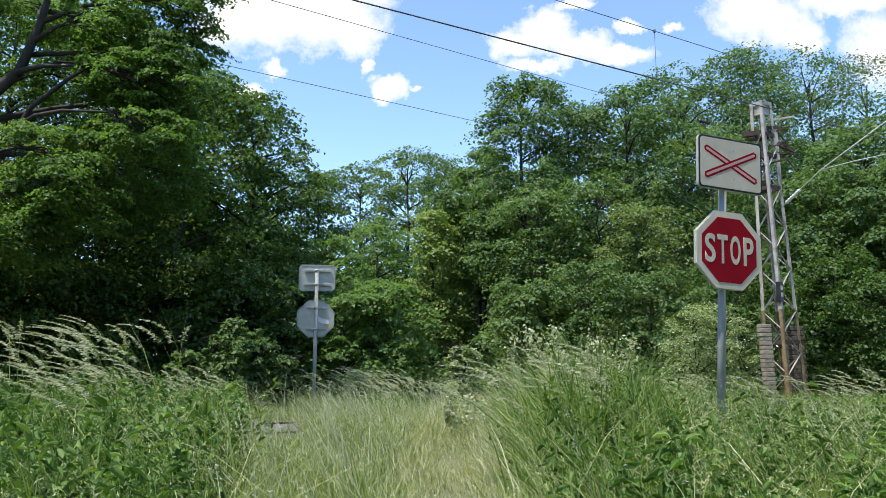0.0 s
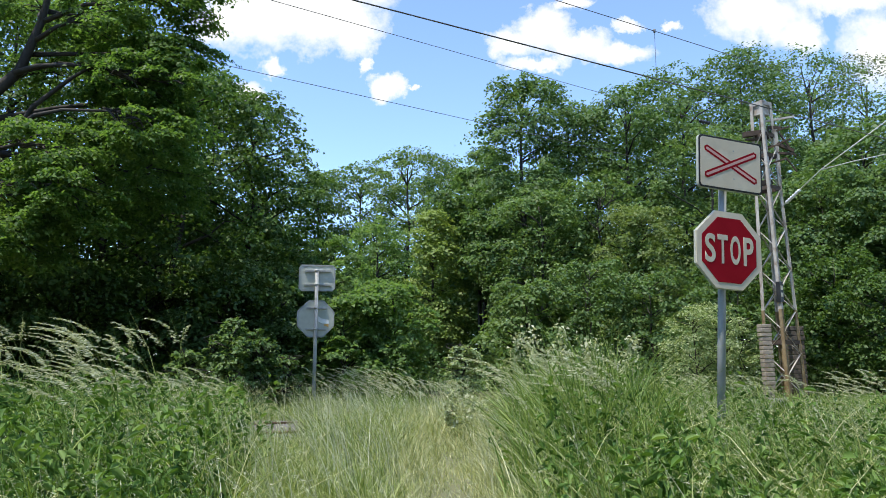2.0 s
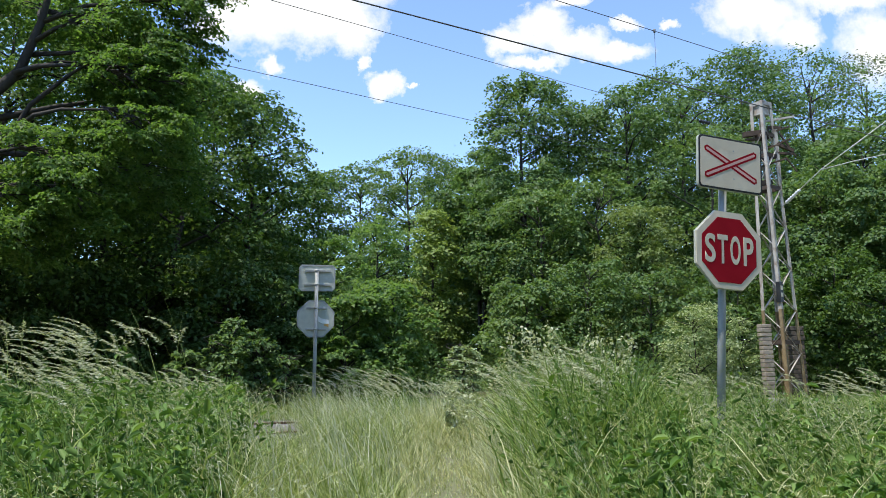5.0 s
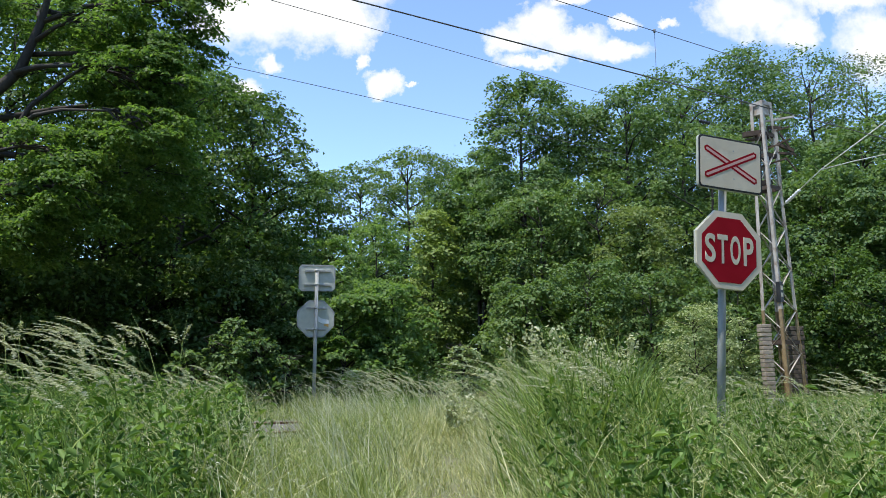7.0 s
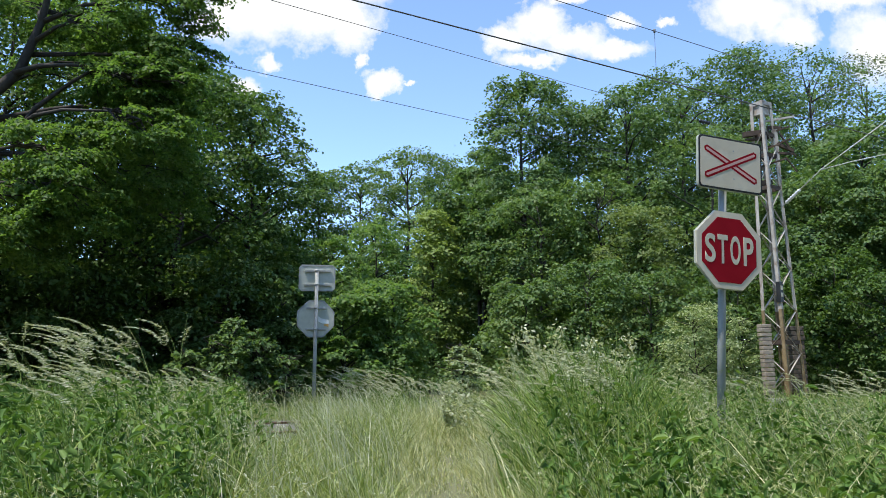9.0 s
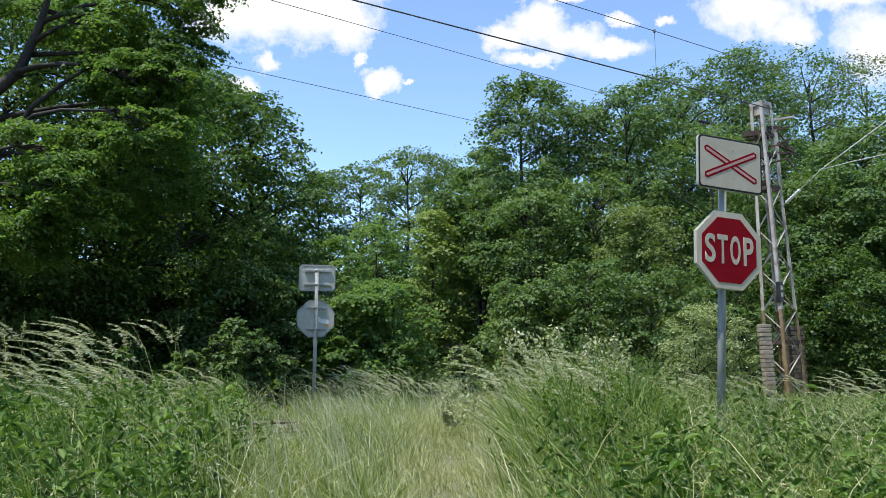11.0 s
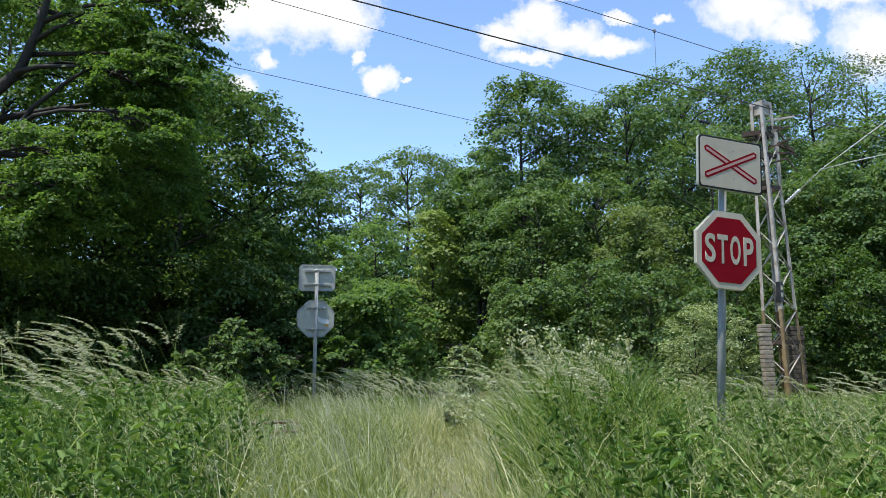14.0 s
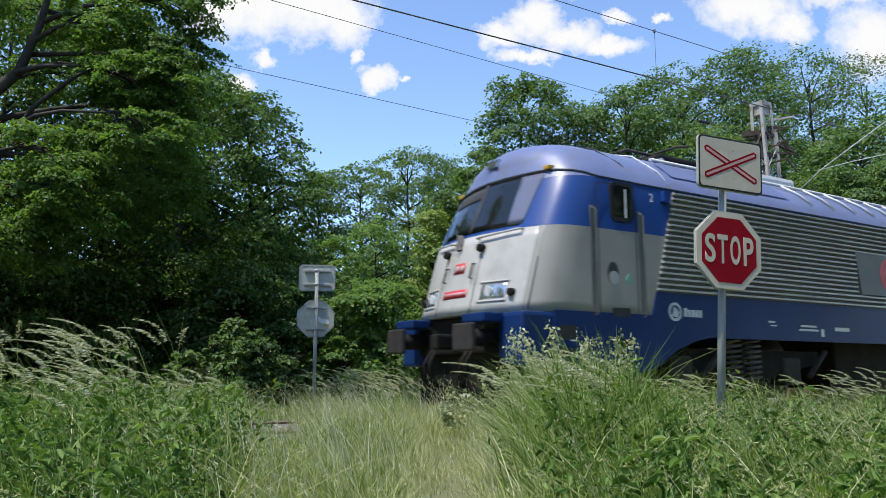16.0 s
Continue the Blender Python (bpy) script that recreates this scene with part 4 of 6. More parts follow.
def near_sign():
    ob = thing("stop_sign", pose(2.36, 6.72, -0.16), "red STOP sign below a crossing panel on a grey steel pole", "road sign", "crossing signs")
    bm = bmesh.new()
    tube(bm, [(0, 0, -0.2), (0.195, 0, 2.86)], 0.035, 16)
    part("pole", bm, GALV, ob, "grey galvanised pole")
    tilt = Matrix.Rotation(radians(3.0), 4, "Y")

    def plate_at(x, z):
        return Matrix.Translation((x, -0.065, z)) @ Matrix.Rotation(radians(19), 4, "Z") @ tilt

    m = plate_at(0.17, 1.842)
    bm = prism(bmesh.new(), octagon(0.345), 0.0, 0.018, m)
    pl = part("stop_plate", bm, SIGN_WHITE, ob, "octagonal plate with a white border")
    bm = prism(bmesh.new(), octagon(0.29), -0.003, -0.0005, m)
    part("red_field", bm, SIGN_RED, pl, "faded red octagon")
    for letter, x in (("S", -0.203), ("T", -0.072), ("O", 0.064), ("P", 0.205)):
        lettering(letter, SIGN_WHITE, pl, "letter", 0.108, 0.258, (x, -0.004, 0.005), m, 0.0015, 0.022)
    bm = prism(bmesh.new(), octagon(0.35), 0.012, 0.03, m)
    part("rim", bm, SIGN_BACK, pl, "folded grey rim")
    m = plate_at(0.228, 2.622)
    bm = prism(bmesh.new(), rounded(0.69, 0.487, 0.04), 0.0, 0.03, m)
    pn = part("crossing_panel", bm, SIGN_BACK, ob, "white panel with a black rim and a red cross")
    bm = prism(bmesh.new(), rounded(0.686, 0.483, 0.038), -0.0025, -0.0005, m)
    part("black_border", bm, BLACK, pn, "black painted border")
    bm = prism(bmesh.new(), rounded(0.652, 0.449, 0.028), -0.004, -0.0027, m)
    part("white_field", bm, SIGN_WHITE, pn, "dull white field")
    for k, s in enumerate((-1, 1)):
        ang = s * math.atan2(0.135, 0.285)
        r = Matrix.Rotation(-ang, 4, "Y")
        bar = [(-0.315, 0.0), (-0.295, 0.03), (0.295, 0.03), (0.315, 0), (0.295, -0.03), (-0.295, -0.03)]
        part("red_bar", prism(bmesh.new(), bar, -0.0050 - 0.0013 * k, -0.0042 - 0.0013 * k, m @ r), SIGN_RED, pn)
        bar = [(-0.295, 0.0), (-0.285, 0.0115), (0.285, 0.0115), (0.295, 0), (0.285, -0.0115), (-0.285, -0.0115)]
        part("white_bar", prism(bmesh.new(), bar, -0.0057 - 0.0013 * k, -0.0051 - 0.0013 * k, m @ r), SIGN_PINK, pn)
    for z in (-0.13, 0.13):
        bm = bmesh.new()
        tube(bm, [m @ Vector((0.03, -0.006, z)), m @ Vector((0.03, -0.0035, z))], 0.008, 10)
        part("rivet", bm, GALV, pn)
    for z in (1.65, 2.05, 2.5, 2.75):
        bm = bmesh.new()
        beam(bm, (z * 0.065 - 0.13, -0.075, z), (z * 0.065 + 0.15, 0.02, z), 0.025)
        part("bracket", bm, GALV, ob)


SIGN_PINK = surface("sign_pale_red", (0.55, 0.32, 0.30), (0.65, 0.42, 0.39), rough=0.45, scale=4, bump=0.02)
near_sign()


def far_sign():
    ob = thing("back_of_stop_sign", pose(-2.53, 15.2, 0.0, 0, 0, 9.5), "grey backs of a stop plate and crossing panel on a pole", "road sign", "crossing signs")
    bm = bmesh.new()
    tube(bm, [(0, 0, -0.3), (0.0, 0, 2.67)], 0.036, 14)
    part("pole", bm, GALV, ob, "grey galvanised pole")
    bm = prism(bmesh.new(), octagon(0.348), 0.07, 0.085, Matrix.Translation((-0.005, 0, 1.68)))
    pl = part("stop_plate", bm, SIGN_BACK, ob, "grey back of an octagonal plate")
    n = octagon(0.352)
    for a, b in zip(n, n[1:] + n[:1]):
        bm = beam(bmesh.new(), (a[0] - 0.005, 0.07, a[1] + 1.68), (b[0] - 0.005, 0.07, b[1] + 1.68), 0.03, 0.012, (0, 1, 0))
        part("rim", bm, GALV, pl)
    for z, w, x in ((1.89, 0.19, 0.0), (1.47, 0.2, 0.0)):
        bm = box(bmesh.new(), x - w, x + w, 0.03, 0.068, z - 0.018, z + 0.018, 0.005)
        part("rib", bm, GALV, pl, "mounting rail")
    bm = prism(bmesh.new(), [(0.04, 0.1), (0.1, 0.05), (0.25, 0.02), (0.26, -0.06), (0.14, -0.06), (0.05, -0.01)], 0.064, 0.0685, Matrix.Translation((0, 0, 1.64)))
    part("sticker", bm, STICKER_WHITE, pl, "torn white sticker")
    bm = prism(bmesh.new(), [(0.17, -0.063), (0.255, -0.063), (0.25, -0.12), (0.16, -0.1)], 0.064, 0.0685, Matrix.Translation((0, 0, 1.64)))
    part("sticker", bm, STICKER_ORANGE, pl, "orange sticker remnant")
    bm = prism(bmesh.new(), rounded(0.69, 0.5, 0.03), 0.07, 0.085, Matrix.Translation((0.005, 0, 2.5)))
    pn = part("crossing_panel", bm, SIGN_BACK, ob, "grey back of a rectangular panel")
    rim = rounded(0.695, 0.505, 0.03)
    for a, b in zip(rim, rim[1:] + rim[:1]):
        if abs(a[0] - b[0]) + abs(a[1] - b[1]) > 0.1:
            bm = beam(bmesh.new(), (a[0] + 0.005, 0.07, a[1] + 2.5), (b[0] + 0.005, 0.07, b[1] + 2.5), 0.03, 0.014, (0, 1, 0))
            part("rim", bm, GALV, pn)
    for z in (2.64, 2.36):
        bm = box(bmesh.new(), -0.25, 0.28, 0.03, 0.068, z - 0.02, z + 0.02, 0.005)
        part("rib", bm, GALV, pn, "mounting rail")
    for z in (2.64, 2.36, 1.89, 1.47):
        bm = bmesh.new()
        tube(bm, [(0, 0, z - 0.02), (0, 0, z + 0.02)], 0.044, 12)
        part("clamp", bm, GALV, ob)


far_sign()


LEG_RUST = surface("leg_rust", (0.17, 0.11, 0.05), (0.33, 0.25, 0.14), rough=0.85, scale=3, fine=60, bump=0.4, dirt=(0.09, 0.06, 0.04), dirt_amount=0.8)


def mast():
    x, y = 8.42, 19.0
    ob = thing("catenary_mast", pose(x, y, -0.1, 0, 0, TURN), "weathered steel lattice mast beside the track", "mast")
    H = 7.65

    def corner(i, j, z):
        w = 0.315 - 0.15 * z / H
        return Vector((i * w, j * w, z)) + Vector((-0.12, 0.09, 0)) * (z / H)

    for i, j in ((-1, -1), (1, -1), (1, 1), (-1, 1)):
        for z0, z1, steel, text in ((2.25, H, MAST_STEEL, "pale weathered angle-steel leg"), (0, 2.25, LEG_RUST, "brown rusty foot of the leg")):
            bm = bmesh.new()
            a, b = corner(i, j, z0), corner(i, j, z1)
            beam(bm, a, b, 0.09, 0.012, (0, 1, 0))
            beam(bm, a + Vector((i * 0.029, -j * 0.029, 0)), b + Vector((i * 0.029, -j * 0.029, 0)), 0.012, 0.09, (0, 1, 0))
            part("leg", bm, steel, ob, text)
    n = 13
    for f, (c0, c1) in enumerate((((-1, -1), (1, -1)), ((1, -1), (1, 1)), ((1, 1), (-1, 1)), ((-1, 1), (-1, -1)))):
        for k in range(n):
            z0, z1 = 0.15 + (H - 0.9) * k / n, 0.15 + (H - 0.9) * (k + 1) / n
            a, b = (c0, c1) if (k + f) % 2 else (c1, c0)
            part("brace", beam(bmesh.new(), corner(*a, z0), corner(*b, z1), 0.038, 0.008), MAST_STEEL, ob)
    for z in (1.45, 5.35, 6.2, 6.75, H - 0.05):
        bm = bmesh.new()
        for c0, c1 in (((-1, -1), (1, -1)), ((1, -1), (1, 1)), ((1, 1), (-1, 1)), ((-1, 1), (-1, -1))):
            beam(bm, corner(*c0, z) * 1.0, corner(*c1, z), 0.02, 0.1)
        part("collar", bm, RUST if z > 1.4 and z < 7 else MAST_STEEL, ob, "rusty steel collar")
    bm = bmesh.new()
    box(bm, -0.26, 0.02, -0.05, 0.22, H - 0.35, H - 0.02, 0.01)
    part("head_plate", bm, MAST_STEEL, ob, "pale plated mast head")
    for z, y0, y1, u in ((6.85, -0.2, -0.5, 0.15), (6.35, 0.1, -0.45, -0.2), (6.0, 0.2, -0.45, 0.0), (6.55, 0.2, -0.45, 0.25)):
        bm = bmesh.new()
        beam(bm, (u, 0.3, z), (u, y1, z + 0.05), 0.035)
        part("bracket", bm, RUST, ob, "rusty bracket")
    out = Vector((0.852, -0.523, 0))
    for u0, z0, u1, z1, w, steel in ((0.05, 7.15, 0.8, 7.28, 0.05, MAST_STEEL), (-0.55, 6.78, 0.1, 6.86, 0.13, RUST), (-0.5, 6.66, -0.15, 6.66, 0.05, RUST), (0.1, 6.98, 0.42, 6.96, 0.08, RUST), (0.3, 6.55, 0.72, 6.35, 0.08, RUST),
                                     (0.25, 6.3, 0.7, 6.28, 0.06, RUST), (0.38, 6.85, 0.78, 6.2, 0.035, RUST), (0.5, 6.2, 0.78, 5.8, 0.03, RUST), (0.3, 6.95, 0.32, 5.5, 0.06, MAST_STEEL), (-0.2, 5.5, 0.1, 5.52, 0.12, RUST)):
        part("fitting", beam(bmesh.new(), out * u0 + Vector((-0.1, 0.05, z0)), out * u1 + Vector((-0.1, 0.05, z1)), w), steel, ob, "rusty wire fitting" if steel is RUST else "pale steel arm")
    c = corner(-1, -1, 2.75)
    bm = box(bmesh.new(), c.x - 0.075, c.x + 0.05, c.y - 0.05, c.y + 0.06, 2.42, 2.92)
    tag = part("number_tag", bm, BLACK, ob, "black tag with white marks")
    for z in (2.6, 2.77):
        part("mark", box(bmesh.new(), c.x - 0.05, c.x + 0.03, c.y - 0.056, c.y - 0.051, z - 0.05, z + 0.05), SIGN_WHITE, tag)
    # cantilever: insulators, tubes
    foot = Vector((0.0, -0.25, 4.85))
    mid, top, arm = Vector((0.0, -1.33, 5.55)), Vector((0.0, -2.95, 6.3)), Vector((0.0, -2.95, 5.55))
    t = (mid - foot).normalized()
    bm = bmesh.new()
    tube(bm, [foot, mid, top + (top - mid) * 0.2], 0.0135, 10)
    part("support_tube", bm, MAST_TUBE, ob, "pale grey cantilever tube")
    bm = bmesh.new()
    tube(bm, [mid, mid.lerp(arm, 0.5) + Vector((0, 0, 0.02)), arm], 0.011, 8)
    part("steady_arm", bm, MAST_TUBE, ob, "pale grey steady arm")
    bm = bmesh.new()
    pts, rad = [], []
    for k in range(13):
        pts.append(foot + t * (0.12 + 0.04 * k))
        rad.append(0.05 if k % 2 else 0.03)
    tube(bm, pts, rad, 12)
    part("insulator", bm, PORCELAIN, ob, "white ribbed insulator")


MAST_TUBE = surface("pale_tube", (0.5, 0.5, 0.46), (0.62, 0.62, 0.57), rough=0.6, metal=0.1, scale=4, bump=0.05)
mast()


def block_stack(x, y, h, w, n, lean, label, material):
    ob = thing("concrete_stack", pose(x, y, -0.15, 0, 0, 8), label, "block stack", "block stacks")
    rng = random.Random(int(x * 100))
    for k in range(n):
        bm = bmesh.new()
        s = w * (1.06 if k >= n - 3 else rng.uniform(0.96, 1.0)) / 2
        z0 = h * k / n
        box(bm, -s, s, -s * 0.8, s * 0.8, z0 + 0.004, z0 + h / n - 0.008, 0.014)
        b = part("block", bm, material, ob)
        b.location = (lean * k / n + rng.uniform(-0.006, 0.006), rng.uniform(-0.006, 0.006), 0)
        b.rotation_euler = (0, 0, radians(rng.uniform(-1.5, 1.5)))


OLD_BLOCK = surface("old_block", (0.24, 0.20, 0.155), (0.39, 0.335, 0.275), rough=0.9, scale=3, fine=50, bump=0.6, dirt=(0.14, 0.09, 0.06), dirt_amount=0.6)
BROWN_BLOCK = surface("brown_block", (0.08, 0.06, 0.045), (0.16, 0.125, 0.095), rough=0.95, scale=4, fine=50, bump=0.7, dirt=(0.06, 0.05, 0.03), dirt_amount=0.6)
block_stack(7.33, 17.36, 1.86, 0.235, 19, -0.06, "leaning stack of weathered concrete blocks beside the mast", OLD_BLOCK)
block_stack(9.08, 19.75, 1.95, 0.36, 16, -0.04, "crumbling brown block pier behind the mast", BROWN_BLOCK)


def marker_post():
    ob = thing("marker_post", pose(4.46, 10.45, -0.38, 0, 2, 20), "short weathered concrete marker post in the grass", "post")
    part("post", box(bmesh.new(), -0.085, 0.085, -0.085, 0.085, 0, 0.66, 0.02), CONCRETE, ob)


marker_post()


def wires():
    def line(name, label, side, z, r, a0=-60, a1=110, sag=0.0, bend=0.0):
        bm = bmesh.new()
        pts = [on_track(a, side + max(-0.6, min(0.6, bend * (a - 9.7))), z - sag * math.sin((a - 17.2) * math.pi / 60) ** 2) for a in [a0 + (a1 - a0) * k / 60 for k in range(61)]]
        tube(bm, pts, r, 6)
        return tagged(part(name, bm, WIRE), label, "wire", "overhead wires")

    c = line("contact_wire", "dark overhead contact wire above the track", 0, 5.63, 0.011, bend=0.028)
    line("messenger_wire", "thin messenger wire above the contact wire", 0, 6.55, 0.0065, sag=0.25)
    line("feeder_wire", "thin feeder wire running to the mast", P - 12.15, 6.9, 0.0055, -60, 17.0, bend=-0.04)
    line("feeder_wire", "thin feeder wire behind the mast", P - 18.2, 8.1, 0.008, -60, 60, bend=-0.04)
    for a in (-8.3, 0.7, 9.72, 24.7, 33.7):
        bm = bmesh.new()
        zt = 6.55 - 0.25 * math.sin((a - 17.2) * math.pi / 60) ** 2
        tube(bm, [on_track(a, 0, 5.63), on_track(a, 0, zt)], 0.004, 5)
        tube(bm, [on_track(a, 0, zt - 0.03), on_track(a, 0, zt + 0.03)], 0.02, 6)
        tagged(part("dropper", bm, WIRE), "thin dropper between the overhead wires", "wire", "droppers")
    bm = bmesh.new()
    tube(bm, [on_track(15.2 + 0.05 * k, P - 12.38, 6.9) for k in range(9)], [0.02, 0.055, 0.02, 0.055, 0.02, 0.055, 0.02, 0.055, 0.02], 10)
    tagged(part("strain_insulator", bm, BLACK), "dark strain insulator on the feeder wire", "insulator")


wires()

# ================= clouds =================


def clouds():
    bm = bmesh.new()
    box(bm, -2600, 2600, -0.5, 0.5, 0, 2400)
    m, n, l, b = mat("cloud")
    co = n.new("ShaderNodeTexCoord")
    warp = n.new("ShaderNodeTexNoise")
    warp.inputs["Scale"].default_value, warp.inputs["Detail"].default_value, warp.inputs["Roughness"].default_value = 0.011, 8, 0.68
    l.new(co.outputs["Object"], warp.inputs["Vector"])
    wsub = n.new("ShaderNodeVectorMath")
    wsub.operation = "MULTIPLY_ADD"
    wsub.inputs[1].default_value = (130, 0, 130)
    wsub.inputs[2].default_value = (-65, 0, -65)
    l.new(warp.outputs["Color"], wsub.inputs[0])
    add = n.new("ShaderNodeVectorMath")
    l.new(co.outputs["Object"], add.inputs[0])
    l.new(wsub.outputs[0], add.inputs[1])
    best = None
    for cx, cz, rx, rz in CLOUDS:
        s = n.new("ShaderNodeVectorMath")
        s.operation = "SUBTRACT"
        s.inputs[1].default_value = (cx, 0, cz)
        l.new(add.outputs[0], s.inputs[0])
        d = n.new("ShaderNodeVectorMath")
        d.operation = "MULTIPLY"
        d.inputs[1].default_value = (1 / rx, 0, 1 / rz)
        l.new(s.outputs[0], d.inputs[0])
        g = n.new("ShaderNodeVectorMath")
        g.operation = "LENGTH"
        l.new(d.outputs[0], g.inputs[0])
        if best is None:
            best = g.outputs["Value"]
        else:
            mn = n.new("ShaderNodeMath")
            mn.operation = "SMOOTH_MIN"
            mn.inputs[2].default_value = 0.3
            l.new(best, mn.inputs[0])
            l.new(g.outputs["Value"], mn.inputs[1])
            best = mn.outputs[0]
    fine = n.new("ShaderNodeTexNoise")
    fine.inputs["Scale"].default_value, fine.inputs["Detail"].default_value, fine.inputs["Roughness"].default_value = 0.013, 10, 0.62
    l.new(co.outputs["Object"], fine.inputs["Vector"])
    k = n.new("ShaderNodeMath")
    k.operation = "MULTIPLY_ADD"
    l.new(fine.outputs["Fac"], k.inputs[0])
    k.inputs[1].default_value = 1.3
    l.new(best, k.inputs[2])
    r = ramp(n, [(0.0, (1, 1, 1)), (0.5, (1, 1, 1))])
    e = r.color_ramp.elements
    e[0].position, e[0].color = 0.47, (1, 1, 1, 1)
    e[1].position, e[1].color = 0.91, (0, 0, 0, 1)
    half = n.new("ShaderNodeMath")
    half.operation = "MULTIPLY"
    half.inputs[1].default_value = 0.5
    l.new(k.outputs[0], half.inputs[0])
    l.new(half.outputs[0], r.inputs[0])
    em, tr, mx = n.new("ShaderNodeEmission"), n.new("ShaderNodeBsdfTransparent"), n.new("ShaderNodeMixShader")
    em.inputs["Strength"].default_value = 0.46
    em.inputs["Color"].default_value = (1, 1, 1, 1)
    l.new(r.outputs[0], mx.inputs[0])
    l.new(tr.outputs[0], mx.inputs[1])
    l.new(em.outputs[0], mx.inputs[2])
    l.new(mx.outputs[0], n["Material Output"].inputs["Surface"])
    ob = part("clouds", bm, m)
    ob.matrix_basis = pose(0, 2400, 0)
    return tagged(ob, "white fair-weather clouds drifting in the blue sky", "clouds", kind="structure")


CLOUDS = [(-635, 1230, 222, 149), (-425, 1209, 213, 135), (-301, 1149, 83, 100), (-737, 1169, 111, 84), (-276, 1023, 22, 40), (-198, 946, 63, 44), (-581, 1009, 48, 28), (-656, 927, 70, 40), (323, 1149, 102, 76), (426, 1095, 139, 60), (575, 1059, 107, 40), (209, 1099, 74, 50), (302, 1023, 102, 28), (1036, 1203, 166, 100), (1185, 1125, 85, 60), (1330, 1265, 190, 60), (1461, 1079, 148, 139), (598, 1155, 55, 20), (749, 1155, 37, 18), (420, 1236, 65, 24), (-110, 940, 22, 12)]
sky_clouds = clouds()

# ================= locomotive =================
PAINT_GREY = surface("loco_grey", (0.305, 0.29, 0.25), (0.37, 0.352, 0.305), rough=0.38, scale=1.2, fine=40, bump=0.02, dirt=(0.27, 0.25, 0.22), dirt_amount=0.35)
PAINT_WHITE = surface("loco_white", (0.46, 0.445, 0.415), (0.54, 0.525, 0.495), rough=0.4, scale=1.5, fine=40, bump=0.02, dirt=(0.31, 0.29, 0.26), dirt_amount=0.5)
PAINT_BLUE = surface("loco_blue", (0.011, 0.052, 0.225), (0.017, 0.066, 0.275), rough=0.32, scale=1.3, fine=40, bump=0.02, dirt=(0.04, 0.06, 0.2), dirt_amount=0.3)
PAINT_SKIRT = surface("loco_skirt_blue", (0.008, 0.032, 0.125), (0.012, 0.042, 0.155), rough=0.4, scale=1.3, fine=40, bump=0.03, dirt=(0.04, 0.045, 0.07), dirt_amount=0.3, spec=0.18)
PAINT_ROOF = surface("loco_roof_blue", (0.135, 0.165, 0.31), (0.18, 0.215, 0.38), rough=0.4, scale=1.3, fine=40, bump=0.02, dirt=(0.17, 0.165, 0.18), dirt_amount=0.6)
GRIME = surface("bogie_grime", (0.010, 0.009, 0.008), (0.024, 0.021, 0.018), rough=0.85, scale=3, fine=40, bump=0.4, spec=0.2)
GRIME_LIGHT = surface("bogie_dust", (0.018, 0.016, 0.015), (0.045, 0.039, 0.034), rough=0.85, scale=3, fine=40, bump=0.4)
GRILLE_DARK = surface("grille_dark", (0.035, 0.036, 0.036), (0.06, 0.06, 0.06), rough=0.7, scale=3)
SLAT_STEEL = surface("slat_steel", (0.5, 0.495, 0.45), (0.62, 0.615, 0.565), rough=0.45, metal=0.3, scale=2, bump=0.05, dirt=(0.25, 0.23, 0.2))
WHEEL_STEEL = surface("wheel_steel", (0.05, 0.045, 0.04), (0.12, 0.10, 0.085), rough=0.6, metal=0.5, scale=4)
MARK_RED = surface("plate_red", (0.5, 0.03, 0.04), (0.6, 0.05, 0.06), rough=0.45, bump=0.02)
MARK_WHITE = surface("mark_white", (0.65, 0.66, 0.66), (0.78, 0.78, 0.78), rough=0.45, bump=0.02)
RAIL_GREY = surface("handrail_grey", (0.2, 0.2, 0.19), (0.28, 0.28, 0.265), rough=0.5, scale=3)
GRILLE_GREY = surface("grille_grey", (0.10, 0.10, 0.098), (0.15, 0.15, 0.145), rough=0.7, scale=3)
MARK_GREEN = surface("mark_green", (0.15, 0.45, 0.3), (0.2, 0.55, 0.38), rough=0.5, bump=0.02)
PANEL_GREY = surface("flank_panel_grey", (0.13, 0.13, 0.125), (0.18, 0.18, 0.17), rough=0.5, scale=2, bump=0.02)
SPRING = surface("spring_dust", (0.06, 0.054, 0.047), (0.12, 0.105, 0.09), rough=0.8, scale=4, fine=40, bump=0.3)
AMBER = surface("amber_lens", (0.55, 0.33, 0.05), (0.65, 0.4, 0.08), rough=0.25, bump=0.02)
HEADLAMP = surface("headlamp_reflector", (0.5, 0.55, 0.6), (0.75, 0.78, 0.8), rough=0.15, metal=0.8, scale=9, bump=0.1)


def window_glass(name, tint):
    m, n, l, b = mat(name)
    b.inputs["Base Color"].default_value = (*tint, 1)
    b.inputs["Roughness"].default_value = 0.04
    b.inputs["IOR"].default_value = 1.52
    b.inputs["Specular IOR Level"].default_value = 0.6
    return m


GLASS = window_glass("tinted_windscreen", (0.012, 0.014, 0.015))
# pale blue tint paints the sky's reflection on the curved glass
SKY_TINT_GLASS = window_glass("painted_sky_tint", (0.16, 0.17, 0.24))
LEN = 18.0


def nose(w):
    """How far the middle of the front lies behind the buffers at height w."""
    return float(np.interp(w, [0.6, 1.3, 1.4, 1.67, 2.04, 2.38, 2.5, 3.2, 3.45, 3.65, 3.8, 3.9, 3.96], [0.36, 0.36, 0.37, 0.45, 0.55, 0.65, 0.70, 1.02, 1.11, 1.16, 1.34, 1.58, 2.0]))


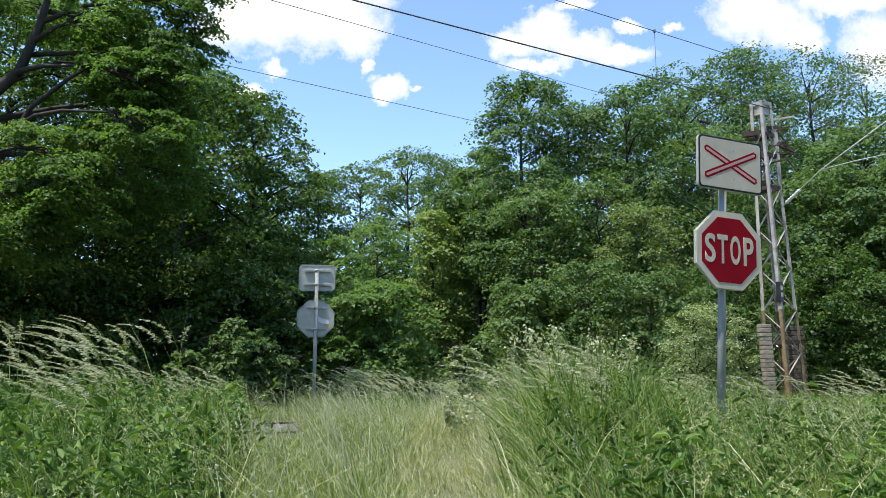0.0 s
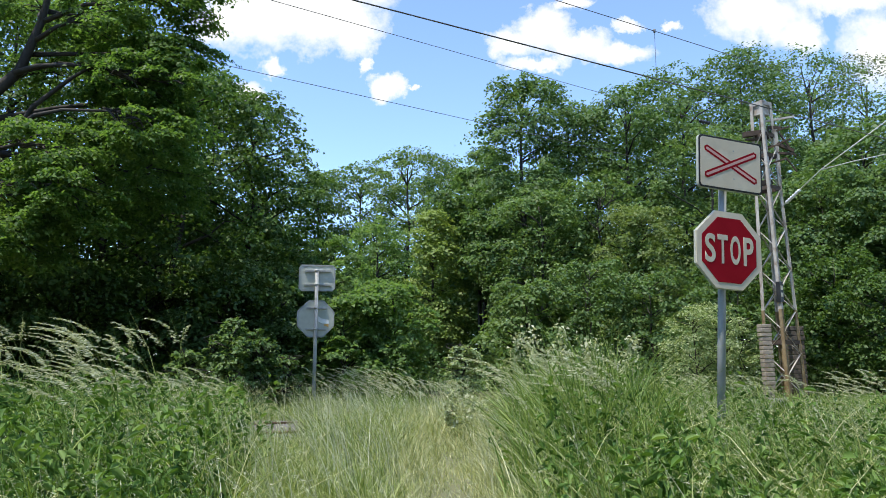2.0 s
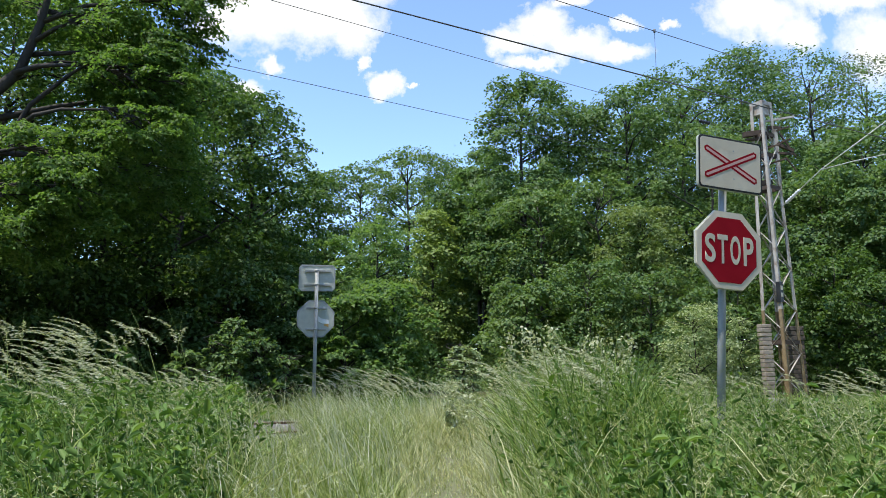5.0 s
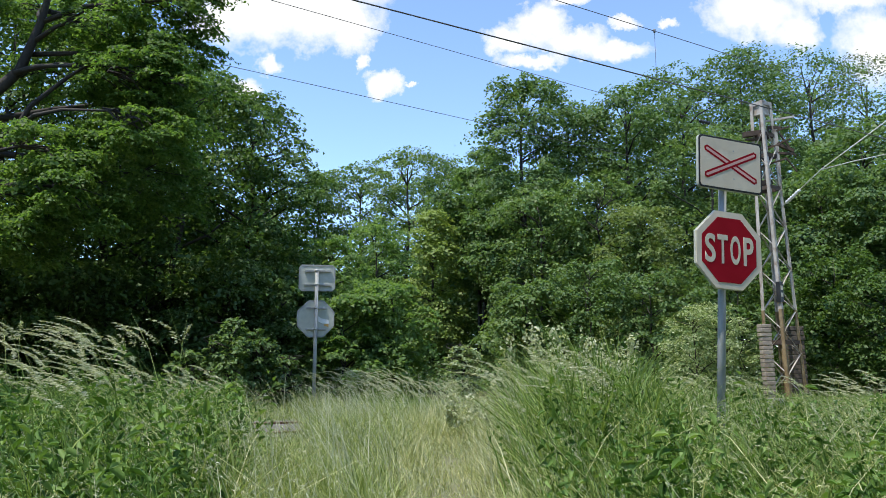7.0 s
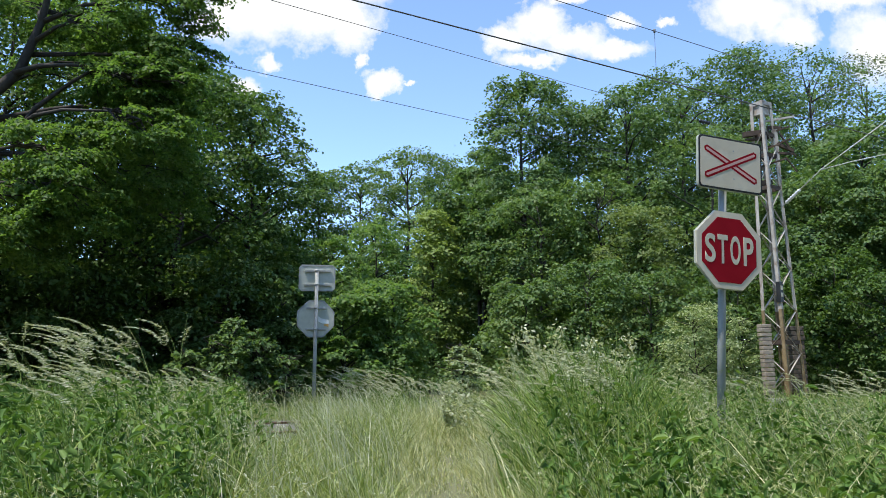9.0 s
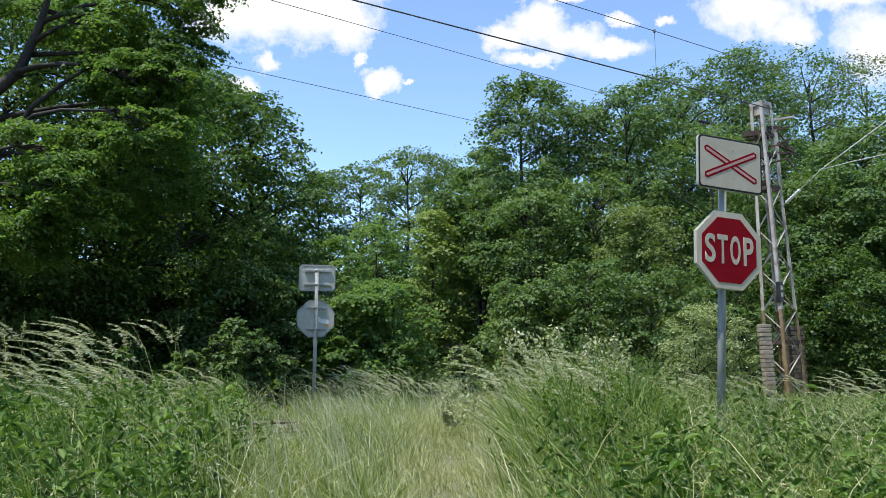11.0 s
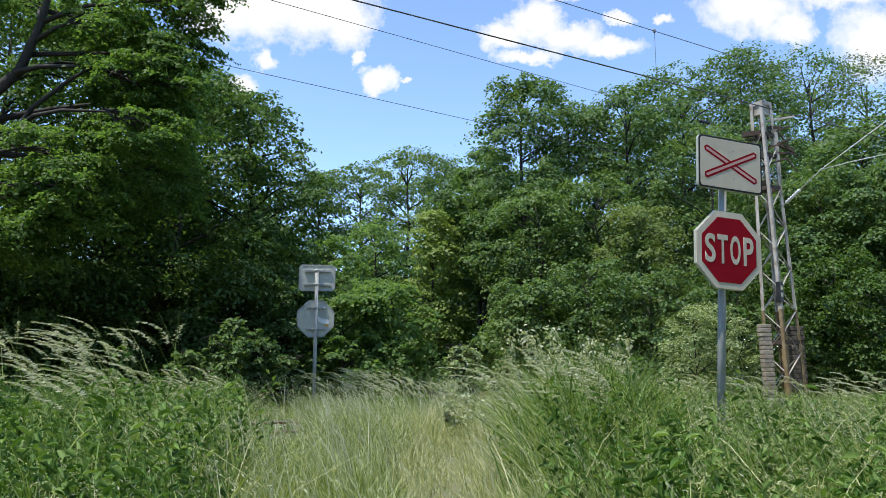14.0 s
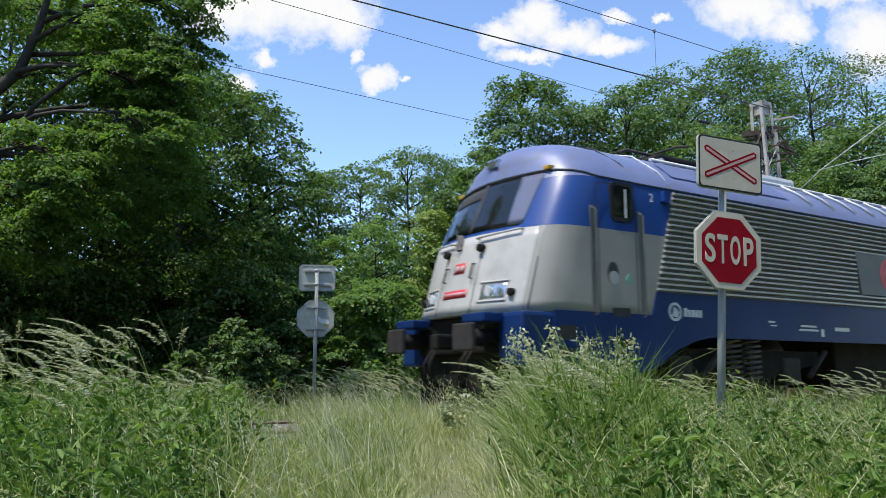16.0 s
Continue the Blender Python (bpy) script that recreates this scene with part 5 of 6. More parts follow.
def half_width(w):
    return float(np.interp(w, [0.6, 1.3, 2.5, 3.0, 3.18, 3.3, 3.45, 3.6, 3.75, 3.86, 3.93, 3.96], [1.5, 1.5, 1.5, 1.48, 1.45, 1.40, 1.29, 1.13, 0.9, 0.65, 0.38, 0.16]))


PLAN = [(0.0, 0.0), (0.25, 0.03), (0.5, 0.11), (0.67, 0.185), (0.84, 0.29), (0.93, 0.405), (0.98, 0.55), (1.0, 0.8)]


def front(v, w, out=0.0):
    """A point of the nose; v across (towards the near side), w up."""
    hw = half_width(w)
    du = float(np.interp(abs(v) / hw, [p[0] for p in PLAN], [p[1] for p in PLAN]))
    return Vector((nose(w) + du - out, -v, w))


def ring(w):
    """The body's outline at height w, once round, in local x and y."""
    hw = half_width(w)
    near = [(nose(w) + du, k * hw) for k, du in PLAN]
    side = [(2.7, hw), (LEN / 2, hw), (LEN - 2.7, hw)]
    rear = [(LEN - u, v) for u, v in reversed(near)]
    half = near + side + rear
    return [(u, -v) for u, v in half] + [(u, v) for u, v in reversed(half[1:-1])]


def band(bm, levels, cap_top=False, cap_bottom=False):
    rows = [[bm.verts.new((x, y, w)) for x, y in ring(w)] for w in levels]
    for a, b in zip(rows, rows[1:]):
        for i in range(len(a)):
            j = (i + 1) % len(a)
            bm.faces.new((a[i], a[j], b[j], b[i])).smooth = True
    if cap_top:
        bm.faces.new(rows[-1])
    if cap_bottom:
        bm.faces.new(rows[0][::-1])
    bmesh.ops.recalc_face_normals(bm, faces=bm.faces)
    return bm


def patch(v0, v1, w0, w1, out, nv=12, nw=6, skew=0.0):
    """A shaped sheet that lies on the nose, with a thickness."""
    bm = bmesh.new()
    g = []
    for k in (out, out - 0.03):
        g.append([[bm.verts.new(front(v0 + (v1 - v0) * i / nv + skew * (j / nw - 0.5) * (2 * i / nv - 1), w0 + (w1 - w0) * j / nw, k)) for i in range(nv + 1)] for j in range(nw + 1)])
    for j in range(nw):
        for i in range(nv):
            bm.faces.new((g[0][j][i], g[0][j][i + 1], g[0][j + 1][i + 1], g[0][j + 1][i])).smooth = True
    for a, b in (((0, 0), (0, nv)), ((nw, 0), (nw, nv))):
        for i in range(nv):
            bm.faces.new((g[0][a[0]][i], g[1][a[0]][i], g[1][a[0]][i + 1], g[0][a[0]][i + 1]))
    for i in (0, nv):
        for j in range(nw):
            bm.faces.new((g[0][j][i], g[0][j + 1][i], g[1][j + 1][i], g[1][j][i]))
    bmesh.ops.recalc_face_normals(bm, faces=bm.faces)
    return bm


def side_plate(outline, v, thick=0.012):
    """A plate on the flank; outline in u and w. Positive v is the near side."""
    s = 1 if v > 0 else -1
    bm = prism(bmesh.new(), outline, -v - s * thick, -v + s * 0.02)
    bmesh.ops.recalc_face_normals(bm, faces=bm.faces)
    return bm


def rect(u0, u1, w0, w1, r=0.0):
    if not r:
        return [(u0, w0), (u1, w0), (u1, w1), (u0, w1)]
    return [(x + (u0 + u1) / 2, z + (w0 + w1) / 2) for x, z in rounded(u1 - u0, w1 - w0, r)]


WHEELS = []


def locomotive():
    ob = thing("locomotive", pose(*on_track(216, 0), 0, 0, TURN), "blue and grey electric locomotive with ribbed steel flanks", "locomotive")
    body = part("body", band(bmesh.new(), [1.36, 1.5, 1.7, 1.9, 2.1, 2.3, 2.48], cap_bottom=True), PAINT_GREY, ob, "light grey lower body")
    part("blue_band", band(bmesh.new(), [2.481, 2.6, 2.75, 2.9, 3.05, 3.18]), PAINT_BLUE, body, "deep blue band at window height")
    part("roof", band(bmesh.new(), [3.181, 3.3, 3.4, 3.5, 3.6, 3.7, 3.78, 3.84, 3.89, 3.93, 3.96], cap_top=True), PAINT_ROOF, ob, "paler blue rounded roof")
    bm = bmesh.new()
    edge = [(x, y * 1.004, 3.18 + 0.12 * max(0, min(1, (1.9 - x) / 0.7)), ) for x, y in ring(3.18)]
    edge = [(nose(z) + x - nose(3.18) - 0.012 * (z > 3.19), y * half_width(z) / half_width(3.18), z) for x, y, z in edge]
    for a, b in zip(edge, edge[1:] + edge[:1]):
        beam(bm, a, b, 0.02, 0.018)
    part("gutter", bm, GRILLE_DARK, body, "dark rain gutter")
    # ---- front ----
    part("nose_panel", patch(-1.3, 1.3, 1.37, 2.475, 0.006, 24, 8), PAINT_WHITE, body, "white nose panel")
    ws = part("windscreen", patch(-0.98, 0.98, 2.53, 3.28, 0.008, 24, 8, skew=0.1), GLASS, ob, "dark tinted windscreen")
    # overlay on the same windscreen, its reflection put in as colour
    part("painted_reflection", patch(0.7, 1.0, 2.55, 3.26, 0.010, 6, 8, skew=0.05), SKY_TINT_GLASS, ws, "near end of the windscreen with the sky's reflection painted as a pale tint")
    part("pillar", patch(-0.03, 0.03, 2.53, 3.27, 0.013, 2, 8), GRILLE_DARK, ws)
    part("sunblind", patch(-0.94, -0.06, 3.05, 3.24, 0.011, 12, 3), GRILLE_DARK, ws, "dark sun blind")
    wp = bmesh.new()
    tube(wp, [front(-0.08, 2.36, 0.03), front(-0.16, 2.5, 0.05), front(-0.5, 2.62, 0.03)], 0.012, 6)
    beam(wp, front(-0.1, 2.30, 0.03), front(-0.16, 2.52, 0.05), 0.09, 0.05)
    part("wiper", wp, BLACK, ws, "black wiper arm")
    for s in (-1, 1):
        lamp = part("headlight", patch(s * 0.56, s * 0.97, 1.545, 1.765, 0.012, 6, 3), HEADLAMP, ob, "clear headlight unit")
        part("surround", patch(s * 0.53, s * 1.0, 1.515, 1.54, 0.02, 6, 1), PAINT_WHITE, lamp)
        part("surround", patch(s * 0.53, s * 1.0, 1.77, 1.795, 0.02, 6, 1), PAINT_WHITE, lamp)
        c = front(s * 0.9, 1.64, 0.016)
        part("lens", tube(bmesh.new(), [c, c + Vector((-0.02, 0, 0))], 0.055, 14), HEADLAMP, lamp, "clear lens")
        c = front(s * 0.7, 1.66, 0.016)
        part("lens", tube(bmesh.new(), [c, c + Vector((-0.02, 0, 0))], 0.07, 14), PORCELAIN, lamp, "white lens")
        part("socket", tube(bmesh.new(), [front(s * 1.07, 1.62, -0.01), front(s * 1.07, 1.62, 0.07)], 0.05, 10), GRIME, ob, "dark cable socket")
        bar = bmesh.new()
        pts = [front(s * v, 2.40 + 0.06 * abs(v), 0.06) for v in (0.3, 0.5, 0.7, 0.9, 1.02)]
        tube(bar, [front(s * 0.3, 2.41, 0.0)] + pts + [front(s * 1.02, 2.46, 0.0)], 0.016, 8)
        part("grab_rail", bar, PAINT_WHITE, ob, "white grab rail below the windscreen")
        part("socket", tube(bmesh.new(), [front(s * 0.42, 2.27, 0.0), front(s * 0.42, 2.27, 0.09)], 0.055, 10), GRIME, ob, "dark cable socket")
        bar = bmesh.new()
        tube(bar, [front(s * 0.33, 1.86, 0), front(s * 0.33, 1.86, 0.05), front(s * 0.33, 2.06, 0.05), front(s * 0.33, 2.06, 0)], 0.014, 8)
        part("handle", bar, GRIME, ob, "dark handle")
        # seam down the nose
        sm = bmesh.new()
        tube(sm, [front(s * 0.42, w, 0.008) for w in (1.38, 1.5, 1.7, 1.9, 2.1, 2.25)], 0.006, 5)
        part("seam", sm, GRILLE_DARK, body)
        sm = bmesh.new()
        tube(sm, [front(s * 1.3, w, 0.004) for w in (1.38, 1.5, 1.7, 1.9, 2.06)], 0.008, 5)
        part("seam", sm, GRILLE_DARK, body)
        part("marker_lamp", box(bmesh.new(), front(1.0, 3.33).x - 0.05, front(1.0, 3.33).x + 0.08, s * 1.05 - 0.06, s * 1.05 + 0.06, 3.3, 3.36, 0.015), AMBER, ob, "amber marker lamp")
    part("emblem", patch(-0.13, 0.13, 1.95, 2.1, 0.012, 4, 2), MARK_RED, ob, "red emblem")
    for v0, v1 in ((-0.1, -0.015), (0.03, 0.1)):
        part("emblem_field", patch(v0, v1, 1.985, 2.065, 0.016, 2, 2), PAINT_WHITE, ob)
    pl = part("number_plate", patch(-0.29, 0.29, 1.61, 1.72, 0.012, 6, 2), MARK_RED, ob, "red plate with white marks")
    for k in range(8):
        v = -0.24 + 0.067 * k
        part("mark", patch(v, v + 0.03, 1.645, 1.688, 0.016, 1, 1), MARK_WHITE, pl)
    part("top_lamp", box(bmesh.new(), nose(3.6) - 0.05, nose(3.6) + 0.1, -0.12, 0.12, 3.53, 3.66, 0.02), HEADLAMP, ob, "clear top headlight")
    # ---- buffer beam, buffers, coupling, plough ----
    part("buffer_beam", box(bmesh.new(), 0.5, 0.95, -1.2, 1.2, 0.86, 1.355, 0.03), GRIME, ob, "black buffer beam")
    for s in (-1, 1):
        part("corner_box", box(bmesh.new(), 0.47, 1.2, s * 1.24 - 0.25, s * 1.24 + 0.25, 0.7, 1.356, 0.05), PAINT_SKIRT, ob, "dark blue corner box")
    for s in (-1, 1):
        b = part("buffer", box(bmesh.new(), 0.0, 0.07, s * 0.875 - 0.22, s * 0.875 + 0.22, 0.88, 1.22, 0.025), GRIME_LIGHT, ob, "square dark buffer plate")
        part("shank", tube(bmesh.new(), [(0.07, s * 0.875, 1.05), (0.5, s * 0.875, 1.05)], 0.11, 14), GRIME, b)
        part("cover", box(bmesh.new(), 0.16, 0.46, s * 0.875 - 0.24, s * 0.875 + 0.24, 1.235, 1.35, 0.02), PAINT_SKIRT, b, "blue step plate over the buffer")
        h = bmesh.new()
        tube(h, [(0.42, s * 0.42, 0.95), (0.3, s * 0.4, 0.75), (0.3, s * 0.34, 0.5), (0.42, s * 0.28, 0.42)], 0.025, 8)
        tube(h, [(0.42, s * 0.52, 0.95), (0.28, s * 0.52, 0.72), (0.3, s * 0.5, 0.45), (0.42, s * 0.46, 0.38)], 0.022, 8)
        part("brake_hose", h, GRIME, ob, "hanging brake hose")
    part("coupling", box(bmesh.new(), 0.12, 0.45, -0.09, 0.09, 0.92, 1.12, 0.03), GRIME, ob, "dark screw coupling")
    pg = bmesh.new()
    prism(pg, [(-1.2, 0.16), (1.2, 0.16), (1.25, 0.85), (-1.25, 0.85)], 0.0, 0.05, Matrix.Translation((0.62, 0, 0)) @ Matrix.Rotation(radians(-90), 4, "Z"))
    part("plough", pg, GRIME, ob, "black track plough")
    # ---- flanks ----
    for s in (1, -1):
        v = 1.5 * s
        sk = [(0.95, 0.66), (2.5, 0.62), (2.75, 0.72), (3.1, 0.92), (3.5, 1.06), (3.8, 1.10), (LEN - 3.8, 1.10), (LEN - 3.1, 0.92), (LEN - 2.5, 0.62), (LEN - 0.9, 0.62),
              (LEN - 0.9, 1.38), (LEN - 2.64, 1.38), (LEN - 2.74, 1.70), (2.74, 1.70), (2.64, 1.38), (0.95, 1.38)]
        part("skirt", side_plate(sk, v, 0.010), PAINT_SKIRT, ob, "dark blue side skirt")
        gr = part("grille", side_plate([(2.76, 1.70), (LEN - 2.76, 1.70), (LEN - 3.16, 3.13), (3.16, 3.13)], v, 0.008), GRILLE_GREY, ob, "grey recessed flank behind steel slats")
        for k in range(19):
            w = 1.735 + 0.0765 * k
            u0 = 2.75 + 0.40 * (w - 1.72) / 1.39
            for a, b in ((u0, 7.52), (9.78, LEN - u0)) if 1.9 < w < 2.65 else ((u0, LEN - u0),):
                bm = prism(bmesh.new(), [(-v - s * 0.05, w - 0.016), (-v - s * 0.05, w + 0.006), (-v - s * 0.002, w + 0.02), (-v - s * 0.002, w - 0.016)], 0, b - a, Matrix.Translation((a, 0, 0)) @ Matrix(((0, 1, 0, 0), (1, 0, 0, 0), (0, 0, 1, 0), (0, 0, 0, 1))))
                bmesh.ops.recalc_face_normals(bm, faces=bm.faces)
                part("slat", bm, SLAT_STEEL, gr)
        pn = part("flank_panel", side_plate([(7.62, 1.92), (9.7, 1.92), (9.8, 2.63), (7.5, 2.63)], v, 0.052), PANEL_GREY, gr, "plain dark grey panel with a red emblem")
        part("emblem", side_plate([(8.5 + 0.3 * math.cos(t * math.pi / 12), 2.28 + 0.3 * math.sin(t * math.pi / 12)) for t in range(24)], v + s * 0.04, 0.016), MARK_RED, pn, "round red emblem")
        if s < 0:
            continue
        win = part("side_window", side_plate(rect(1.95, 2.36, 2.6, 3.14, 0.09), v - 0.03, 0.042), BLACK, ob, "black-framed open cab window")
        part("pane", side_plate(rect(2.0, 2.31, 2.66, 3.09, 0.06), v - 0.02, 0.036), GLASS, win)
        part("window_post", side_plate(rect(2.2, 2.225, 2.66, 3.05), v, 0.024), MARK_WHITE, win)
        for u in (1.63, 2.49):
            part("door_channel", side_plate(rect(u - 0.045, u + 0.045, 1.3, 2.78, 0.03), v, 0.005), PANEL_GREY, ob)
            h = bmesh.new()
            tube(h, [(u, -v, 1.34), (u, -v - 0.05, 1.36), (u, -v - 0.05, 2.72), (u, -v, 2.75)], 0.014, 8)
            part("handrail", h, RAIL_GREY, ob, "grey cab handrail")
        dr = bmesh.new()
        for a, b in (((1.72, 1.36), (1.72, 3.1)), ((2.4, 1.36), (2.4, 3.1)), ((1.72, 3.1), (2.4, 3.1))):
            beam(dr, (a[0], -v - 0.002, a[1]), (b[0], -v - 0.002, b[1]), 0.012, 0.006, (0, 1, 0))
        part("door_seam", dr, GRILLE_DARK, ob)
        part("door_lock", side_plate([(1.96 + 0.1 * math.cos(t * math.pi / 10), 1.9 + 0.15 * math.sin(t * math.pi / 10)) for t in range(20)], v, 0.006), GRILLE_DARK, ob, "dark recessed door handle")
        part("lock_plate", side_plate([(1.97 + 0.085 * math.cos(t * math.pi / 10), 1.84 + 0.09 * math.sin(t * math.pi / 10)) for t in range(20)], v, 0.01), PAINT_WHITE, ob)
        part("door_mark", side_plate([(2.24, 1.76), (2.30, 1.83), (2.24, 1.90), (2.18, 1.83)], v, 0.008), MARK_GREEN, ob, "small green mark")
        part("step_hole", side_plate(rect(1.93, 2.24, 1.34, 1.45, 0.02), v, 0.016), BLACK, ob, "black foot hole")
        part("step_hole", side_plate(rect(1.95, 2.24, 0.95, 1.05, 0.02), v, 0.016), BLACK, ob, "black foot hole")
        part("step_hole", side_plate(rect(1.02, 1.3, 1.02, 1.2, 0.02), v, 0.014), BLACK, ob, "black foot hole")
        part("step_hole", side_plate(rect(1.02, 1.3, 0.8, 0.92, 0.02), v, 0.014), BLACK, ob, "black foot hole")
        lettering("2", MARK_WHITE, ob, "class_mark", 0.07, 0.12, (2.72, -v - 0.006, 3.0), Matrix(), 0.002, 0.02)
        part("vent_box", side_plate(rect(2.93, 3.06, 2.96, 3.12, 0.02), v, 0.05), PAINT_BLUE, ob)
        lg = [(3.08 + 0.13 * math.cos(t * math.pi / 12), 1.44 + 0.13 * math.sin(t * math.pi / 12)) for t in range(24)]
        rg = part("maker_badge", side_plate(lg, v, 0.016), MARK_WHITE, ob, "round white badge")
        part("badge_field", side_plate([((x - 3.08) * 0.7 + 3.08, (z - 1.44) * 0.7 + 1.44) for x, z in lg], v, 0.019), PAINT_SKIRT, rg)
        part("badge_wing", side_plate([(3.01, 1.38), (3.12, 1.36), (3.15, 1.44), (3.06, 1.52)], v, 0.022), MARK_WHITE, rg)
        for k in range(5):
            u = 3.26 + 0.075 * k
            part("mark", side_plate(rect(u, u + 0.06, 1.38, 1.48 if k else 1.5), v, 0.014), MARK_WHITE, ob)
        for u0, u1, w0, w1 in ((5.1, 5.25, 1.36, 1.39), (5.15, 5.3, 1.31, 1.33), (5.85, 6.35, 1.26, 1.29), (5.9, 6.3, 1.32, 1.35), (6.42, 6.5, 1.18, 1.3), (6.8, 7.2, 1.28, 1.34), (1.2, 1.3, 1.0, 1.02)):
            part("mark", side_plate(rect(u0, u1, w0, w1), v, 0.014), MARK_WHITE, ob)
    # ---- bogies ----
    for bc in (4.65, LEN - 4.65):
        bg = part("bogie", box(bmesh.new(), bc - 2.1, bc + 2.1, -0.55, 0.55, 0.35, 0.85, 0.05), GRIME, ob, "black grimy bogie")
        for s in (-1, 1):
            y = -s * 1.18
            part("side_frame", prism(bmesh.new(), [(bc - 2.0, 0.75), (bc - 1.0, 0.6), (bc - 0.5, 0.42), (bc + 0.5, 0.42), (bc + 1.0, 0.6), (bc + 2.0, 0.75), (bc + 2.0, 0.95), (bc - 2.0, 0.95)], y - 0.09, y + 0.09), GRIME, bg)
            for c in (-0.22, 0.22):
                sp = bmesh.new()
                pts = [(bc + c + 0.16 * math.cos(t * 0.7), -s * 1.34 + 0.1 * math.sin(t * 0.7), 0.48 + 0.62 * t / 72) for t in range(73)]
                tube(sp, pts, 0.022, 6)
                part("coil_spring", sp, SPRING, bg, "dusty coil spring")
            for e in (-1.25, 1.25):
                part("axle_box", box(bmesh.new(), bc + e - 0.22, bc + e + 0.22, y - 0.14, y + 0.14, 0.42, 0.85, 0.05), GRIME_LIGHT, bg, "dusty axle box")
                dm = bmesh.new()
                tube(dm, [(bc + e + 0.3, -s * 1.4, 0.55), (bc + e + 0.75, -s * 1.4, 0.95)], 0.045, 8)
                part("damper", dm, GRIME_LIGHT, bg)
        for e in (-1.25, 1.25):
            ws2 = new("wheelset")
            ws2.parent = ob
            ws2.location = (bc + e, 0, 0.625)
            part("axle", tube(bmesh.new(), [(0, -1.0, 0), (0, 1.0, 0)], 0.09, 12), WHEEL_STEEL, ws2)
            for s in (-1, 1):
                wb = bmesh.new()
                tube(wb, [(0, s * 0.69, 0), (0, s * 0.72, 0), (0, s * 0.725, 0), (0, s * 0.83, 0), (0, s * 0.832, 0), (0, s * 0.80, 0), (0, s * 0.80, 0.0), (0, s * 0.86, 0)], [0.655, 0.655, 0.625, 0.622, 0.54, 0.5, 0.2, 0.16], 40)
                part("wheel", wb, WHEEL_STEEL, ws2, "dark steel wheel")
            WHEELS.append((ws2, bc + e))
    part("equipment_box", box(bmesh.new(), 7.4, LEN - 7.4, -1.1, 1.1, 0.35, 1.3, 0.06), GRIME, ob, "black underfloor equipment box")
    # ---- roof equipment ----
    for s in (-1, 1):
        part("roof_rail", tube(bmesh.new(), [(3.3, s * 0.98, 3.76), (LEN - 3.3, s * 0.98, 3.76)], 0.025, 8), MARK_WHITE, ob, "pale roof edge rail")
        for k in range(9):
            u = 6.4 + 0.62 * k
            fin = bmesh.new()
            tube(fin, [(u, s * 0.99, 3.75), (u + 0.18, s * 1.2, 3.58), (u + 0.3, s * 1.36, 3.38)], 0.022, 6)
            part("roof_rib", fin, MARK_WHITE, ob, "pale roof rib")
        for u0, u1 in ((3.35, 4.1), (4.2, 6.1)):
            rp = bmesh.new()
            vs = [rp.verts.new(p) for p in ((u0, s * 1.335, 3.42), (u1, s * 1.335, 3.42), (u1 - 0.15, s * 1.07, 3.69), (u0 - 0.1, s * 1.07, 3.69))]
            rp.faces.new(vs)
            bmesh.ops.solidify(rp, geom=rp.faces[:], thickness=0.03)
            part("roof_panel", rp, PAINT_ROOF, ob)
    part("hatch_seam", tube(bmesh.new(), [(2.55, -1.42, 3.2), (2.4, -1.25, 3.5), (2.25, -0.9, 3.77), (2.1, -0.5, 3.9)], 0.01, 5), GRILLE_DARK, ob)
    part("cab_seam", tube(bmesh.new(), [(3.2, -1.45, 3.2), (3.1, -1.29, 3.47), (3.0, -0.9, 3.78), (2.95, -0.4, 3.93)], 0.012, 5), MARK_WHITE, ob)
    for u in (4.6, LEN - 4.6):
        pt = part("pantograph", box(bmesh.new(), u - 0.6, u + 0.9, -0.5, 0.5, 4.02, 4.08, 0.02), GRIME_LIGHT, ob, "folded pantograph")
        for a in (-0.5, 0.8):
            for s in (-1, 1):
                part("insulator", tube(bmesh.new(), [(u + a, s * 0.45, 3.8 + 0.04 * k) for k in range(7)], [0.06 if k % 2 else 0.035 for k in range(7)], 10), PORCELAIN, pt)
        fr = bmesh.new()
        tube(fr, [(u + 0.7, -0.3, 4.08), (u - 0.9, -0.1, 4.2), (u - 0.9, 0.1, 4.2), (u + 0.7, 0.3, 4.08)], 0.025, 6)
        tube(fr, [(u - 0.2, -0.8, 4.18), (u - 0.2, -0.55, 4.24), (u - 0.2, 0.55, 4.24), (u - 0.2, 0.8, 4.18)], 0.02, 6)
        part("arm", fr, GRIME_LIGHT, pt)
        part("roof_box", box(bmesh.new(), u + 1.2, u + 2.6, -0.75, 0.75, 3.8, 4.02, 0.08), MARK_WHITE, ob, "pale roof equipment cover")
    return ob


loco = locomotive()

def gust(t, phase):
    """How hard the wind leans on things: slow gusts and a quicker flutter."""
    return 0.5 + 0.35 * math.sin(0.9 * t + phase) + 0.25 * math.sin(2.3 * t + 1.7 * phase) + 0.2 * math.sin(5.1 * t + 2.9 * phase) + 0.25 * math.tanh((t - 11) / 3)


